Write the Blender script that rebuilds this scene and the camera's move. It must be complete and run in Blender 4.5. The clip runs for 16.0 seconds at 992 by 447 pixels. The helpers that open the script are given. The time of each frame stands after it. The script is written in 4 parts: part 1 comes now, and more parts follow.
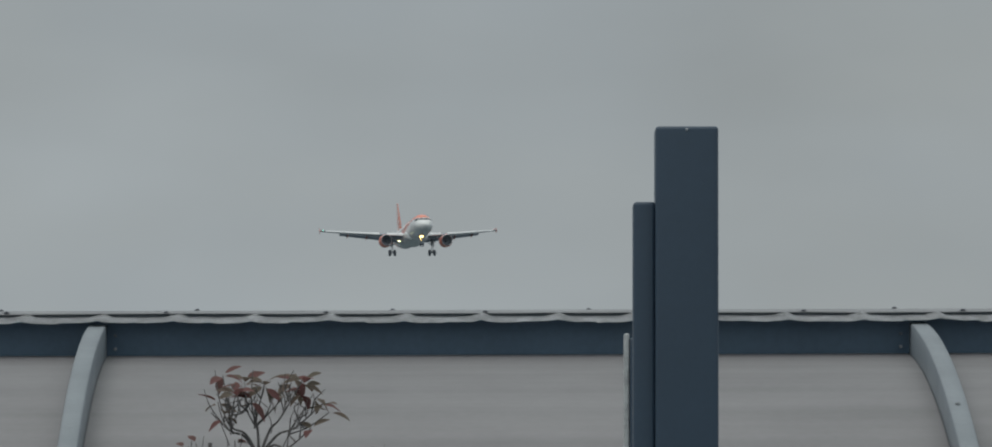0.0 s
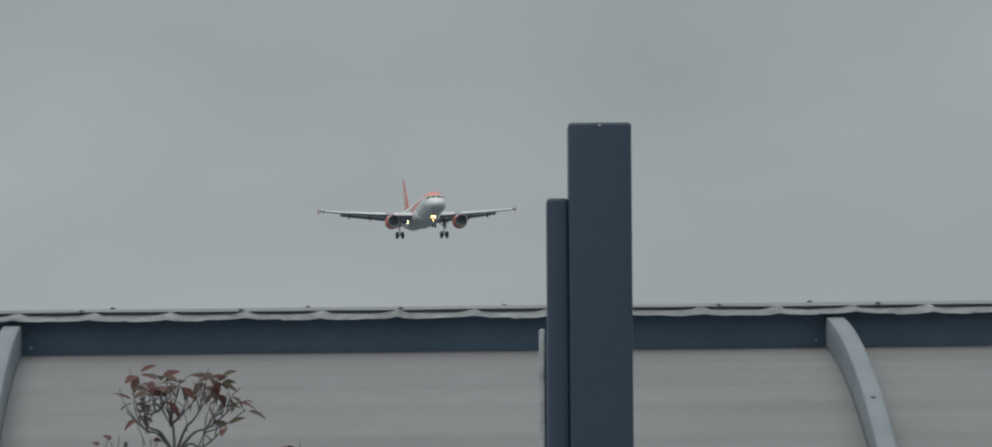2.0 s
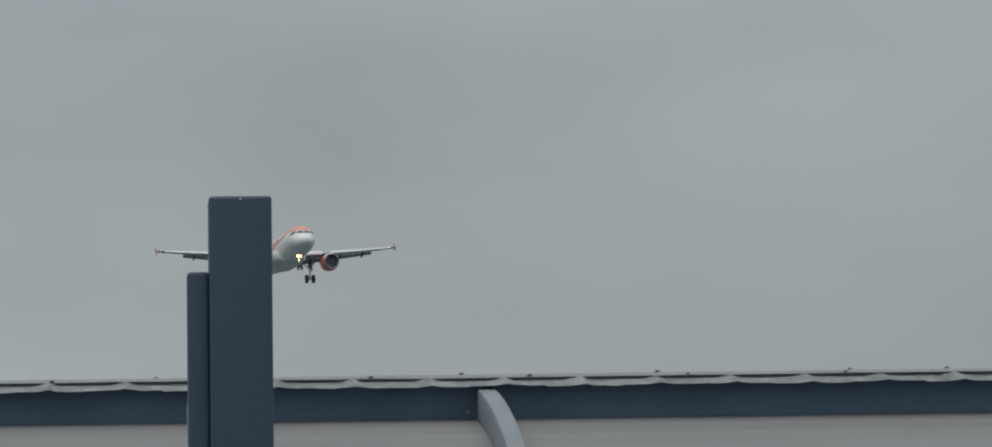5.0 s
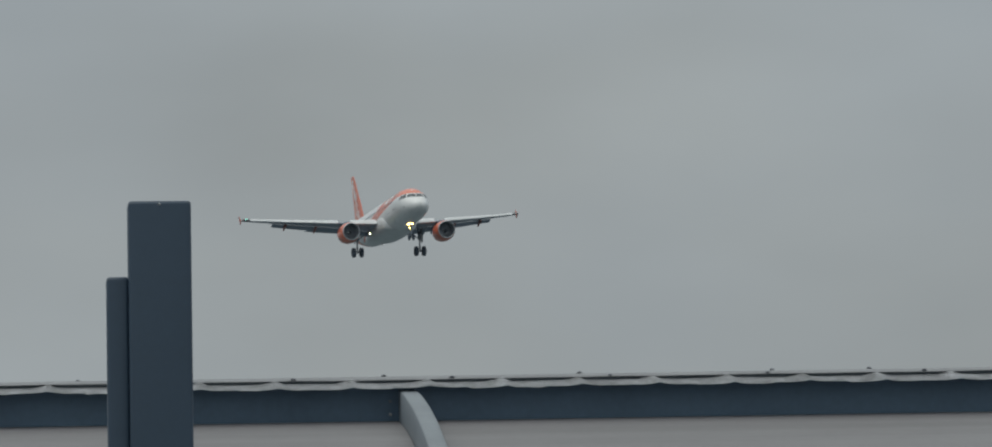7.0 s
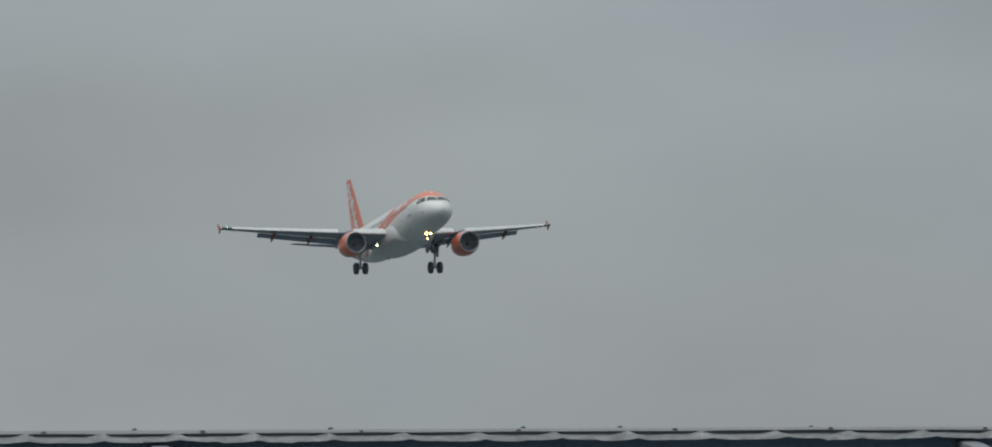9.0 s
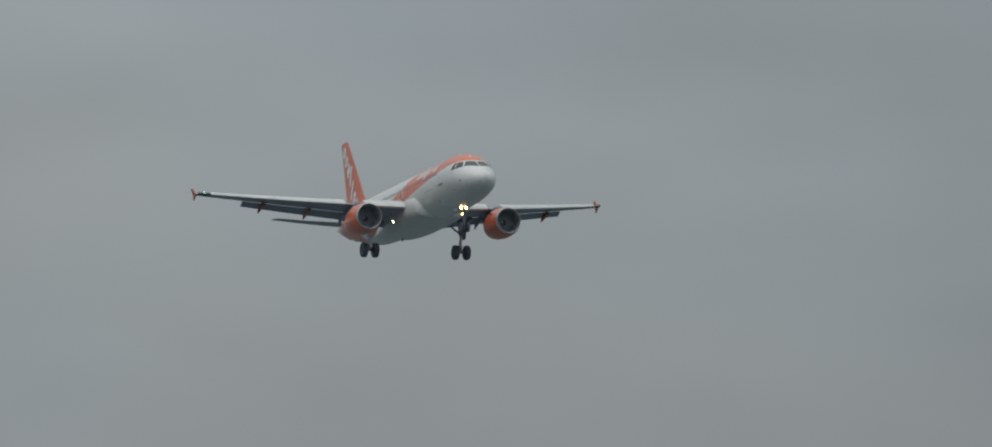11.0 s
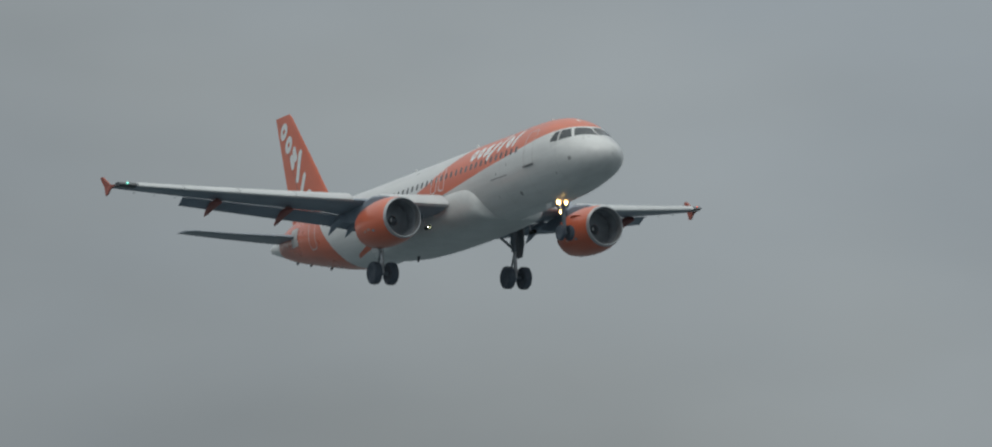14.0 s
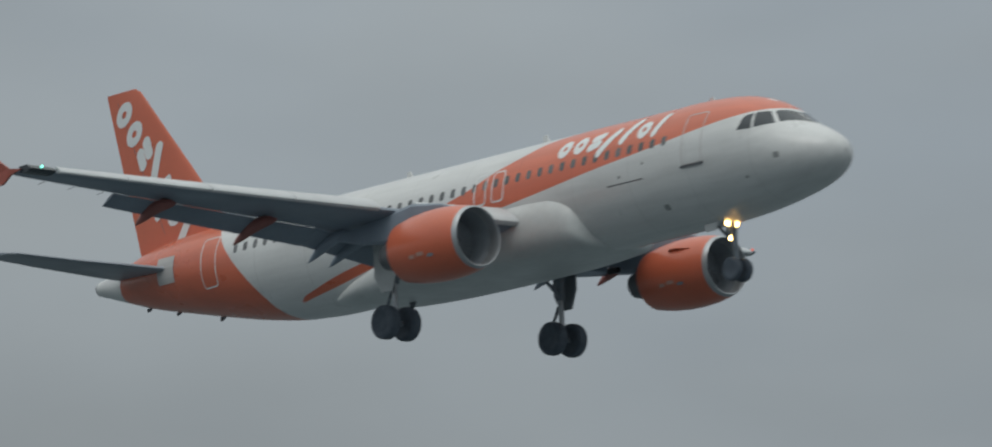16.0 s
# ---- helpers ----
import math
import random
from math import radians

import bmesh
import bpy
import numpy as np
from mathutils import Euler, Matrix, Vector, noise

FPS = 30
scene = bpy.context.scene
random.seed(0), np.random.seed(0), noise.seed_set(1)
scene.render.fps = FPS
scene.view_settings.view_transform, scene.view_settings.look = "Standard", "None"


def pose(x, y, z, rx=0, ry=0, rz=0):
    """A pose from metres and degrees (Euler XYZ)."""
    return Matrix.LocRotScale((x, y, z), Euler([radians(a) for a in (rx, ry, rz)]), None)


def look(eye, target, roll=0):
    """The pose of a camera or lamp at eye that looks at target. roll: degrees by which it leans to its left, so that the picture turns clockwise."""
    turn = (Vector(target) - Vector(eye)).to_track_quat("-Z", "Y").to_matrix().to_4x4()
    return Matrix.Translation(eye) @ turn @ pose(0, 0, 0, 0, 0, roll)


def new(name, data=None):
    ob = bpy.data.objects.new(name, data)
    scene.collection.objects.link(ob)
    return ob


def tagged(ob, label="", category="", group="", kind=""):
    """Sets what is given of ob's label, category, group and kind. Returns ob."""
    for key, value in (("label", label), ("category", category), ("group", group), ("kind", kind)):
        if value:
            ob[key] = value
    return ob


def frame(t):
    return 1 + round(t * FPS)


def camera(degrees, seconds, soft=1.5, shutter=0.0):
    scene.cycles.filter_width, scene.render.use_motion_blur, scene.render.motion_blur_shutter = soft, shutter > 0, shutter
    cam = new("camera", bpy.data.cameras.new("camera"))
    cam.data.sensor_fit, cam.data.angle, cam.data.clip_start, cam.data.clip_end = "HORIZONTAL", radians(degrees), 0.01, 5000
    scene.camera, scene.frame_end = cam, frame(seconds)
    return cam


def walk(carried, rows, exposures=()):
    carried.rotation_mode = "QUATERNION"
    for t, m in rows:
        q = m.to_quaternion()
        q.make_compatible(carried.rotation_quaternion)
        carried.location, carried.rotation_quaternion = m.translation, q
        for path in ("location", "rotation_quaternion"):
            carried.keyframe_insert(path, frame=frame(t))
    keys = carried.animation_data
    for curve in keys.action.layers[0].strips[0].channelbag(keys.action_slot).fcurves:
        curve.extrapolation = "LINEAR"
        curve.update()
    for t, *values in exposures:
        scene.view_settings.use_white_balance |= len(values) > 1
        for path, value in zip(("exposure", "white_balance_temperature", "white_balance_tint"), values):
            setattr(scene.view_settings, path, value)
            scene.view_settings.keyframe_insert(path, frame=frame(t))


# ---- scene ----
cam = camera(8.6102, 16.0, soft=1.85, shutter=0.3)

# seconds, eye x, eye z, pan, tilt, lean (degrees)
PATH = [
    (0.0, -0.0437, 1.5665, -0.0000, 3.4321, -0.499),
    (0.3, -0.0433, 1.5669, -0.0874, 3.4171, -1.085),
    (0.5, -0.0430, 1.5672, -0.1274, 3.4567, -1.023),
    (0.7, -0.0431, 1.5668, -0.1210, 3.4849, -1.227),
    (1.0, -0.0432, 1.5661, 0.0937, 3.4810, -1.183),
    (1.2, -0.0422, 1.5664, 0.2291, 3.4635, -1.316),
    (1.5, -0.0407, 1.5669, 0.3771, 3.3628, -1.027),
    (1.8, -0.0389, 1.5694, 0.5296, 3.3409, -1.172),
    (2.0, -0.0376, 1.5711, 0.7207, 3.3738, -0.952),
    (2.3, -0.0349, 1.5734, 0.8440, 3.5125, -0.850),
    (2.5, -0.0330, 1.5748, 0.8725, 3.6249, -0.725),
    (2.7, -0.0284, 1.5750, 0.9375, 3.6348, -0.972),
    (3.0, -0.0214, 1.5753, 1.0888, 3.6315, -1.019),
    (3.2, -0.0168, 1.5753, 1.2810, 3.6452, -1.221),
    (3.5, -0.0098, 1.5752, 1.6662, 3.6675, -1.316),
    (3.7, -0.0054, 1.5754, 2.0764, 3.7276, -1.422),
    (4.0, 0.0011, 1.5758, 2.9369, 3.8621, -1.601),
    (4.2, 0.0124, 1.5690, 3.1597, 3.9569, -1.515),
    (6.3, 0.0178, 1.5863, 3.9494, 3.8881, -1.097),
    (6.5, 0.0194, 1.5850, 3.9715, 3.9187, -1.081),
    (6.7, 0.0226, 1.5853, 4.0350, 3.9300, -1.382),
    (7.0, 0.0274, 1.5857, 4.2282, 3.9002, -1.406),
    (7.2, 0.0280, 1.5856, 4.3565, 3.8175, -1.425),
    (7.5, 0.0289, 1.5855, 4.6161, 3.8556, -1.310),
    (7.8, 0.0304, 1.5867, 5.0540, 3.9012, -1.186),
    (8.0, 0.0314, 1.5875, 5.3024, 3.9656, -0.978),
    (8.2, 0.0347, 1.5901, 5.5269, 4.0603, -1.100),
    (8.5, 0.0395, 1.5939, 5.9347, 4.2047, -1.060),
    (8.7, 0.0420, 1.5967, 6.1142, 4.2651, -1.007),
    (10.8, 0.0144, 1.5992, 8.9047, 4.5223, 0.586),
    (11.0, 0.0125, 1.5993, 9.4763, 4.5555, 0.787),
    (11.2, 0.0111, 1.5993, 9.8155, 4.6277, 1.200),
    (11.5, 0.0089, 1.5992, 10.1361, 4.7984, 1.098),
    (11.7, 0.0079, 1.5991, 10.5538, 4.8839, 1.014),
    (12.0, 0.0063, 1.5990, 11.3302, 4.9319, 0.602),
    (12.2, 0.0055, 1.5988, 11.9778, 4.9770, 0.642),
    (12.5, 0.0043, 1.5986, 13.0889, 5.0422, 0.620),
    (12.7, 0.0036, 1.5984, 13.5944, 5.0741, 0.749),
    (13.0, 0.0025, 1.5982, 14.2532, 5.2729, 1.174),
    (13.2, 0.0019, 1.5983, 15.2957, 5.4360, 1.341),
    (13.5, 0.0009, 1.5985, 16.9867, 5.4759, 1.010),
    (13.7, 0.0005, 1.5988, 17.6237, 5.4614, 0.756),
    (14.0, -0.0001, 1.5992, 18.8512, 5.7723, 0.256),
    (14.2, -0.0002, 1.5995, 19.8133, 6.0494, 0.147),
    (14.5, -0.0003, 1.6000, 21.1678, 6.3019, 0.232),
    (14.7, 0.0001, 1.6004, 22.5608, 6.3919, 0.314),
    (15.0, 0.0005, 1.6009, 24.6326, 6.6281, 0.490),
    (15.2, 0.0008, 1.6010, 25.9219, 6.9512, 0.840),
    (15.3, 0.0010, 1.6010, 26.6256, 7.2505, 0.988),
    (15.5, 0.0012, 1.6010, 28.2693, 7.4077, 0.853),
    (15.7, 0.0012, 1.6008, 30.6011, 7.4849, 1.314),
    (15.8, 0.0012, 1.6007, 31.8230, 7.5074, 0.900),
    (16.0, 0.0012, 1.6005, 33.8478, 7.5558, 0.990),
]


def aimed(x, z, pan, tilt, lean):
    """The camera's pose: turned right by pan, raised by tilt, leaning left by lean."""
    a, b = radians(pan), radians(tilt)
    eye = Vector((x, 0, z))
    return look(eye, eye + Vector((math.sin(a) * math.cos(b), math.cos(a) * math.cos(b), math.sin(b))) * 100, lean)


walk(cam, [(t, aimed(*row)) for t, *row in PATH], [(0.0, 0.10), (2.0, 0.15), (4.0, 0.16), (7.0, 0.08), (8.5, 0.09), (11.0, -0.11), (12.5, -0.05), (14.0, -0.08), (15.0, -0.01), (15.5, -0.12), (16.0, -0.1)])

# ---- world and light ----
world = bpy.data.worlds.new("sky")
scene.world = world
world.use_nodes = True
wn, wl = world.node_tree.nodes, world.node_tree.links
back = wn["Background"]
coord = wn.new("ShaderNodeTexCoord")
split = wn.new("ShaderNodeSeparateXYZ")
wl.new(coord.outputs["Generated"], split.inputs[0])
sky = wn.new("ShaderNodeTexSky")
sky.sky_type, sky.sun_disc = "NISHITA", False
sky.sun_elevation, sky.sun_rotation = radians(48), radians(-35)
sky.air_density, sky.dust_density = 1.0, 3.0


def wmath(op, a, b=None, c=None, clamp=False):
    n = wn.new("ShaderNodeMath")
    n.operation, n.use_clamp = op, clamp
    for k, v in enumerate((a, b, c)):
        if v is None:
            continue
        if isinstance(v, (int, float)):
            n.inputs[k].default_value = v
        else:
            wl.new(v, n.inputs[k])
    return n.outputs[0]


def wnoise(scale, stretch, detail, rough):
    m = wn.new("ShaderNodeMapping")
    m.inputs["Scale"].default_value = (scale, scale, scale * stretch)
    wl.new(coord.outputs["Generated"], m.inputs[0])
    n = wn.new("ShaderNodeTexNoise")
    n.inputs["Scale"].default_value, n.inputs["Detail"].default_value, n.inputs["Roughness"].default_value = 1.0, detail, rough
    wl.new(m.outputs[0], n.inputs["Vector"])
    return n.outputs["Fac"]


# an overcast sky: paler low down, thick and mottled above the horizon, brightest overhead
height = wmath("MAXIMUM", split.outputs["Z"], 0.0)
banks = wmath("ADD", wmath("MULTIPLY", wnoise(6.0, 3.0, 3.0, 0.45), 0.8), wmath("MULTIPLY", wnoise(20.0, 2.0, 4.0, 0.5), 0.2))
low = wmath("MULTIPLY_ADD", wmath("POWER", wmath("SUBTRACT", 1.0, wmath("MULTIPLY", height, 9.0, clamp=True)), 2.0), 0.075, 0.318)
level = wmath("MULTIPLY_ADD", wmath("POWER", height, 1.6), 0.9, low)
level = wmath("MULTIPLY", level, wmath("MULTIPLY_ADD", wmath("SUBTRACT", banks, 0.5), 0.78, 1.0))
# a heavier bank of cloud low over the approach
off = wn.new("ShaderNodeVectorMath")
off.operation = "SUBTRACT"
off.inputs[1].default_value = (0.25, 0.967, 0.056)
wl.new(coord.outputs["Generated"], off.inputs[0])
span = wn.new("ShaderNodeVectorMath")
span.operation = "MULTIPLY"
span.inputs[1].default_value = (1 / 0.15, 1 / 0.15, 1 / 0.034)
wl.new(off.outputs[0], span.inputs[0])
far = wn.new("ShaderNodeVectorMath")
far.operation = "LENGTH"
wl.new(span.outputs[0], far.inputs[0])
heavy = wmath("POWER", 2.718, wmath("MULTIPLY", wmath("MULTIPLY", far.outputs["Value"], far.outputs["Value"]), -1.0))
level = wmath("MULTIPLY", level, wmath("MULTIPLY_ADD", heavy, -0.16, 1.0))
# a paler break in the cloud higher up, further along the approach
off = wn.new("ShaderNodeVectorMath")
off.operation = "SUBTRACT"
off.inputs[1].default_value = (0.385, 0.905, 0.152)
wl.new(coord.outputs["Generated"], off.inputs[0])
span = wn.new("ShaderNodeVectorMath")
span.operation = "MULTIPLY"
span.inputs[1].default_value = (1 / 0.12, 1 / 0.12, 1 / 0.035)
wl.new(off.outputs[0], span.inputs[0])
far = wn.new("ShaderNodeVectorMath")
far.operation = "LENGTH"
wl.new(span.outputs[0], far.inputs[0])
paler = wmath("POWER", 2.718, wmath("MULTIPLY", wmath("MULTIPLY", far.outputs["Value"], far.outputs["Value"]), -1.0))
level = wmath("MULTIPLY", level, wmath("MULTIPLY_ADD", paler, 0.12, 1.0))
tone = wn.new("ShaderNodeMix")
tone.data_type = "RGBA"
tone.inputs[6].default_value, tone.inputs[7].default_value = (0.862, 1.0, 1.12, 1), (0.938, 1.004, 0.99, 1)
wl.new(wmath("SUBTRACT", wmath("ADD", wnoise(9.0, 2.0, 3.0, 0.5), 0.28), wmath("MULTIPLY", height, wmath("SUBTRACT", 4.5, wmath("MULTIPLY", height, 9.0))), clamp=True), tone.inputs[0])
cloud = wn.new("ShaderNodeVectorMath")
cloud.operation = "SCALE"
wl.new(tone.outputs[2], cloud.inputs[0])
wl.new(level, cloud.inputs["Scale"])
clear = wn.new("ShaderNodeVectorMath")
clear.operation = "SCALE"
clear.inputs["Scale"].default_value = 0.05
wl.new(sky.outputs[0], clear.inputs[0])
veil = wn.new("ShaderNodeMix")
veil.data_type = "RGBA"
veil.inputs[0].default_value = 0.95
wl.new(clear.outputs[0], veil.inputs[6])
wl.new(cloud.outputs[0], veil.inputs[7])
wl.new(veil.outputs[2], back.inputs["Color"])
back.inputs["Strength"].default_value = 1.0

sun = new("sun", bpy.data.lights.new("sun", "SUN"))
sun.data.energy, sun.data.angle, sun.data.color = 0.6, radians(30), (1.0, 0.97, 0.93)
sun.matrix_world = look((0, 0, 50), Vector((0, 0, 50)) - Vector((-math.sin(radians(35)) * 0.67, math.cos(radians(35)) * -0.3, 0.74)))


# ---- materials ----
def material(name, base, rough=0.5, metal=0.0, vary=0.12, scale=3.0, fine=60.0, bump=0.0, coat=0.0, tint=None, spread=0.0):
    """A painted or raw surface with blotches, fine grain and relief."""
    m = bpy.data.materials.new(name)
    m.use_nodes = True
    n, l = m.node_tree.nodes, m.node_tree.links
    b = n["Principled BSDF"]
    b.inputs["Metallic"].default_value = metal
    b.inputs["Coat Weight"].default_value = coat
    b.inputs["Coat Roughness"].default_value = 0.15
    tc = n.new("ShaderNodeTexCoord")
    big, small = n.new("ShaderNodeTexNoise"), n.new("ShaderNodeTexNoise")
    for node, s, d in ((big, scale, 4.0), (small, fine, 3.0)):
        node.inputs["Scale"].default_value, node.inputs["Detail"].default_value = s, d
        l.new(tc.outputs["Object"], node.inputs["Vector"])
    mixed = n.new("ShaderNodeMix")
    mixed.inputs[0].default_value = 0.35
    l.new(big.outputs["Fac"], mixed.inputs[2])
    l.new(small.outputs["Fac"], mixed.inputs[3])
    ramp = n.new("ShaderNodeMapRange")
    ramp.inputs["From Min"].default_value, ramp.inputs["From Max"].default_value = 0.3, 0.7
    l.new(mixed.outputs[0], ramp.inputs["Value"])
    paint = n.new("ShaderNodeMix")
    paint.data_type = "RGBA"
    other = tint or tuple(c * (1 - 2 * vary) for c in base)
    paint.inputs[6].default_value, paint.inputs[7].default_value = (*base, 1), (*other, 1)
    l.new(ramp.outputs[0], paint.inputs[0])
    out = paint.outputs[2]
    if spread:
        info = n.new("ShaderNodeObjectInfo")
        hsv = n.new("ShaderNodeHueSaturation")
        mr = n.new("ShaderNodeMapRange")
        mr.inputs["To Min"].default_value, mr.inputs["To Max"].default_value = 1 - spread, 1 + spread
        l.new(info.outputs["Random"], mr.inputs["Value"])
        l.new(mr.outputs[0], hsv.inputs["Value"])
        l.new(out, hsv.inputs["Color"])
        out = hsv.outputs[0]
    l.new(out, b.inputs["Base Color"])
    rr = n.new("ShaderNodeMapRange")
    rr.inputs["To Min"].default_value, rr.inputs["To Max"].default_value = max(rough - 0.1, 0.03), min(rough + 0.1, 1)
    l.new(big.outputs["Fac"], rr.inputs["Value"])
    l.new(rr.outputs[0], b.inputs["Roughness"])
    if bump:
        bp = n.new("ShaderNodeBump")
        bp.inputs["Strength"].default_value, bp.inputs["Distance"].default_value = bump, 0.01
        l.new(mixed.outputs[0], bp.inputs["Height"])
        l.new(bp.outputs[0], b.inputs["Normal"])
    return m


def glowing(name, colour, strength):
    m = bpy.data.materials.new(name)
    m.use_nodes = True
    b = m.node_tree.nodes["Principled BSDF"]
    b.inputs["Base Color"].default_value = (*colour, 1)
    b.inputs["Emission Color"].default_value = (*colour, 1)
    b.inputs["Emission Strength"].default_value = strength
    return m


ORANGE = (0.66, 0.155, 0.08)
WHITE = (0.71, 0.72, 0.715)


def livery_material():
    """White gloss paint with orange areas where the skin's livery value is above nil, faint panel joints and streaks."""
    m = material("airliner_paint", WHITE, 0.3, 0.0, 0.05, 0.5, 9.0, 0.0, 0.3)
    n, l = m.node_tree.nodes, m.node_tree.links
    b = n["Principled BSDF"]
    white = b.inputs["Base Color"].links[0].from_socket
    at = n.new("ShaderNodeAttribute")
    at.attribute_name = "livery"
    edge = n.new("ShaderNodeMapRange")
    edge.inputs["From Min"].default_value, edge.inputs["From Max"].default_value = -0.01, 0.01
    l.new(at.outputs["Fac"], edge.inputs["Value"])
    mix = n.new("ShaderNodeMix")
    mix.data_type = "RGBA"
    mix.inputs[7].default_value = (*ORANGE, 1)
    l.new(edge.outputs[0], mix.inputs[0])
    l.new(white, mix.inputs[6])
    tc = n.new("ShaderNodeTexCoord")
    mp = n.new("ShaderNodeMapping")
    mp.inputs["Scale"].default_value = (0.35, 3.0, 3.0)
    l.new(tc.outputs["Object"], mp.inputs[0])
    streak = n.new("ShaderNodeTexNoise")
    streak.inputs["Scale"].default_value, streak.inputs["Detail"].default_value = 1.0, 5.0
    l.new(mp.outputs[0], streak.inputs["Vector"])
    sr = n.new("ShaderNodeMapRange")
    sr.inputs["From Min"].default_value, sr.inputs["From Max"].default_value = 0.35, 0.75
    sr.inputs["To Min"].default_value, sr.inputs["To Max"].default_value = 1.0, 0.86
    l.new(streak.outputs["Fac"], sr.inputs["Value"])
    # joints between skin panels
    sep = n.new("ShaderNodeSeparateXYZ")
    l.new(tc.outputs["Object"], sep.inputs[0])
    fr = n.new("ShaderNodeMath")
    fr.operation = "PINGPONG"
    fr.inputs[1].default_value = 1.33
    l.new(sep.outputs["X"], fr.inputs[0])
    jn = n.new("ShaderNodeMapRange")
    jn.inputs["From Min"].default_value, jn.inputs["From Max"].default_value = 0.008, 0.02
    jn.inputs["To Min"].default_value = 0.86
    l.new(fr.outputs[0], jn.inputs["Value"])
    mul = n.new("ShaderNodeMath")
    mul.operation = "MULTIPLY"
    l.new(sr.outputs[0], mul.inputs[0])
    l.new(jn.outputs[0], mul.inputs[1])
    sc = n.new("ShaderNodeVectorMath")
    sc.operation = "SCALE"
    l.new(mix.outputs[2], sc.inputs[0])
    l.new(mul.outputs[0], sc.inputs["Scale"])
    l.new(sc.outputs[0], b.inputs["Base Color"])
    return m


SKIN = livery_material()
ORANGE_PAINT = material("orange_paint", ORANGE, 0.32, 0, 0.06, 0.7, 12, coat=0.3)
WHITE_PAINT = material("white_paint", WHITE, 0.35, 0, 0.05, 0.8, 12)
PORT_GREY = material("port_grey", (0.33, 0.34, 0.34), 0.4, 0.2, 0.1, 3, 30)
FAINT_MARK = material("faint_marking", (0.62, 0.36, 0.29), 0.4, 0, 0.1, 3, 30)
LETTER_WHITE = material("letter_white", (0.8, 0.82, 0.82), 0.35, 0, 0.03, 2, 20)
WING_GREY = material("wing_grey", (0.265, 0.315, 0.38), 0.42, 0, 0.14, 0.6, 14)
DARK_GREY = material("dark_grey", (0.14, 0.15, 0.17), 0.5, 0, 0.15, 2, 20)
# fan, dull metal, intake and rubber bases are raised: haze put into colour
FAN_GREY = material("fan_grey", (0.28, 0.305, 0.335), 0.5, 0, 0.15, 2, 20)
BARE_METAL = material("bare_metal", (0.5, 0.52, 0.54), 0.34, 0.7, 0.08, 1.5, 30)
DULL_METAL = material("dull_metal", (0.18, 0.19, 0.205), 0.5, 0.4, 0.15, 3, 30)
DARK_HOLLOW = material("intake_grey", (0.32, 0.35, 0.385), 0.6, 0, 0.2, 2, 20)
RUBBER = material("rubber", (0.1, 0.125, 0.158), 0.75, 0, 0.2, 4, 40)
GLASS_DARK = material("cabin_glass", (0.05, 0.06, 0.07), 0.12, 0, 0.1, 3, 30)
CABIN_WINDOW = material("cabin_window", (0.15, 0.155, 0.16), 0.2, 0, 0.1, 3, 30, spread=0.25)
LAMP_WARM = glowing("lamp_warm", (1.0, 0.58, 0.17), 30.0)
LAMP_PALE = glowing("lamp_pale", (0.93, 1.0, 0.6), 24.0)
LAMP_GREEN = glowing("lamp_green", (0.2, 1.0, 0.75), 2.5)
STEEL_BLUE = material("blue_grey_powder_coat", (0.029, 0.055, 0.088), 0.45, 0, 0.1, 4, 90, 0.05)
BEAM_PAINT = material("beam_paint", (0.105, 0.17, 0.24), 0.5, 0, 0.14, 3, 50, 0.05)
RIB_PAINT = material("rib_paint", (0.172, 0.198, 0.22), 0.45, 0, 0.1, 5, 60, 0.05)
GALVANISED = material("galvanised_sheet", (0.53, 0.545, 0.57), 0.45, 0.15, 0.26, 22, 110, 0.3)
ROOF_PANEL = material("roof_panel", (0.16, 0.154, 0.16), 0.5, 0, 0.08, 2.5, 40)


def streaked(m, stretch, amount):
    """Adds faint lengthwise bands to a material's colour."""
    n, l = m.node_tree.nodes, m.node_tree.links
    b = n["Principled BSDF"]
    old = b.inputs["Base Color"].links[0].from_socket
    tc, mp, no, mr, sc = n.new("ShaderNodeTexCoord"), n.new("ShaderNodeMapping"), n.new("ShaderNodeTexNoise"), n.new("ShaderNodeMapRange"), n.new("ShaderNodeVectorMath")
    mp.inputs["Scale"].default_value = stretch
    no.inputs["Scale"].default_value, no.inputs["Detail"].default_value = 1.0, 5.0
    mr.inputs["From Min"].default_value, mr.inputs["From Max"].default_value = 0.3, 0.7
    mr.inputs["To Min"].default_value, mr.inputs["To Max"].default_value = 1 - amount, 1 + amount
    sc.operation = "SCALE"
    l.new(tc.outputs["Object"], mp.inputs[0])
    l.new(mp.outputs[0], no.inputs["Vector"])
    l.new(no.outputs["Fac"], mr.inputs["Value"])
    l.new(old, sc.inputs[0])
    l.new(mr.outputs[0], sc.inputs["Scale"])
    l.new(sc.outputs[0], b.inputs["Base Color"])
    return m


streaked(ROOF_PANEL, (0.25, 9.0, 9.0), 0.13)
FENCE_RED = material("fence_red", (0.4, 0.1, 0.07), 0.45, 0, 0.12, 2, 20)
# orange of the fairings, darkened to include the shade under the wing
FAIRING_SHADED = material("fairing_shaded_orange", (0.31, 0.115, 0.1), 0.45, 0, 0.12, 2, 20)


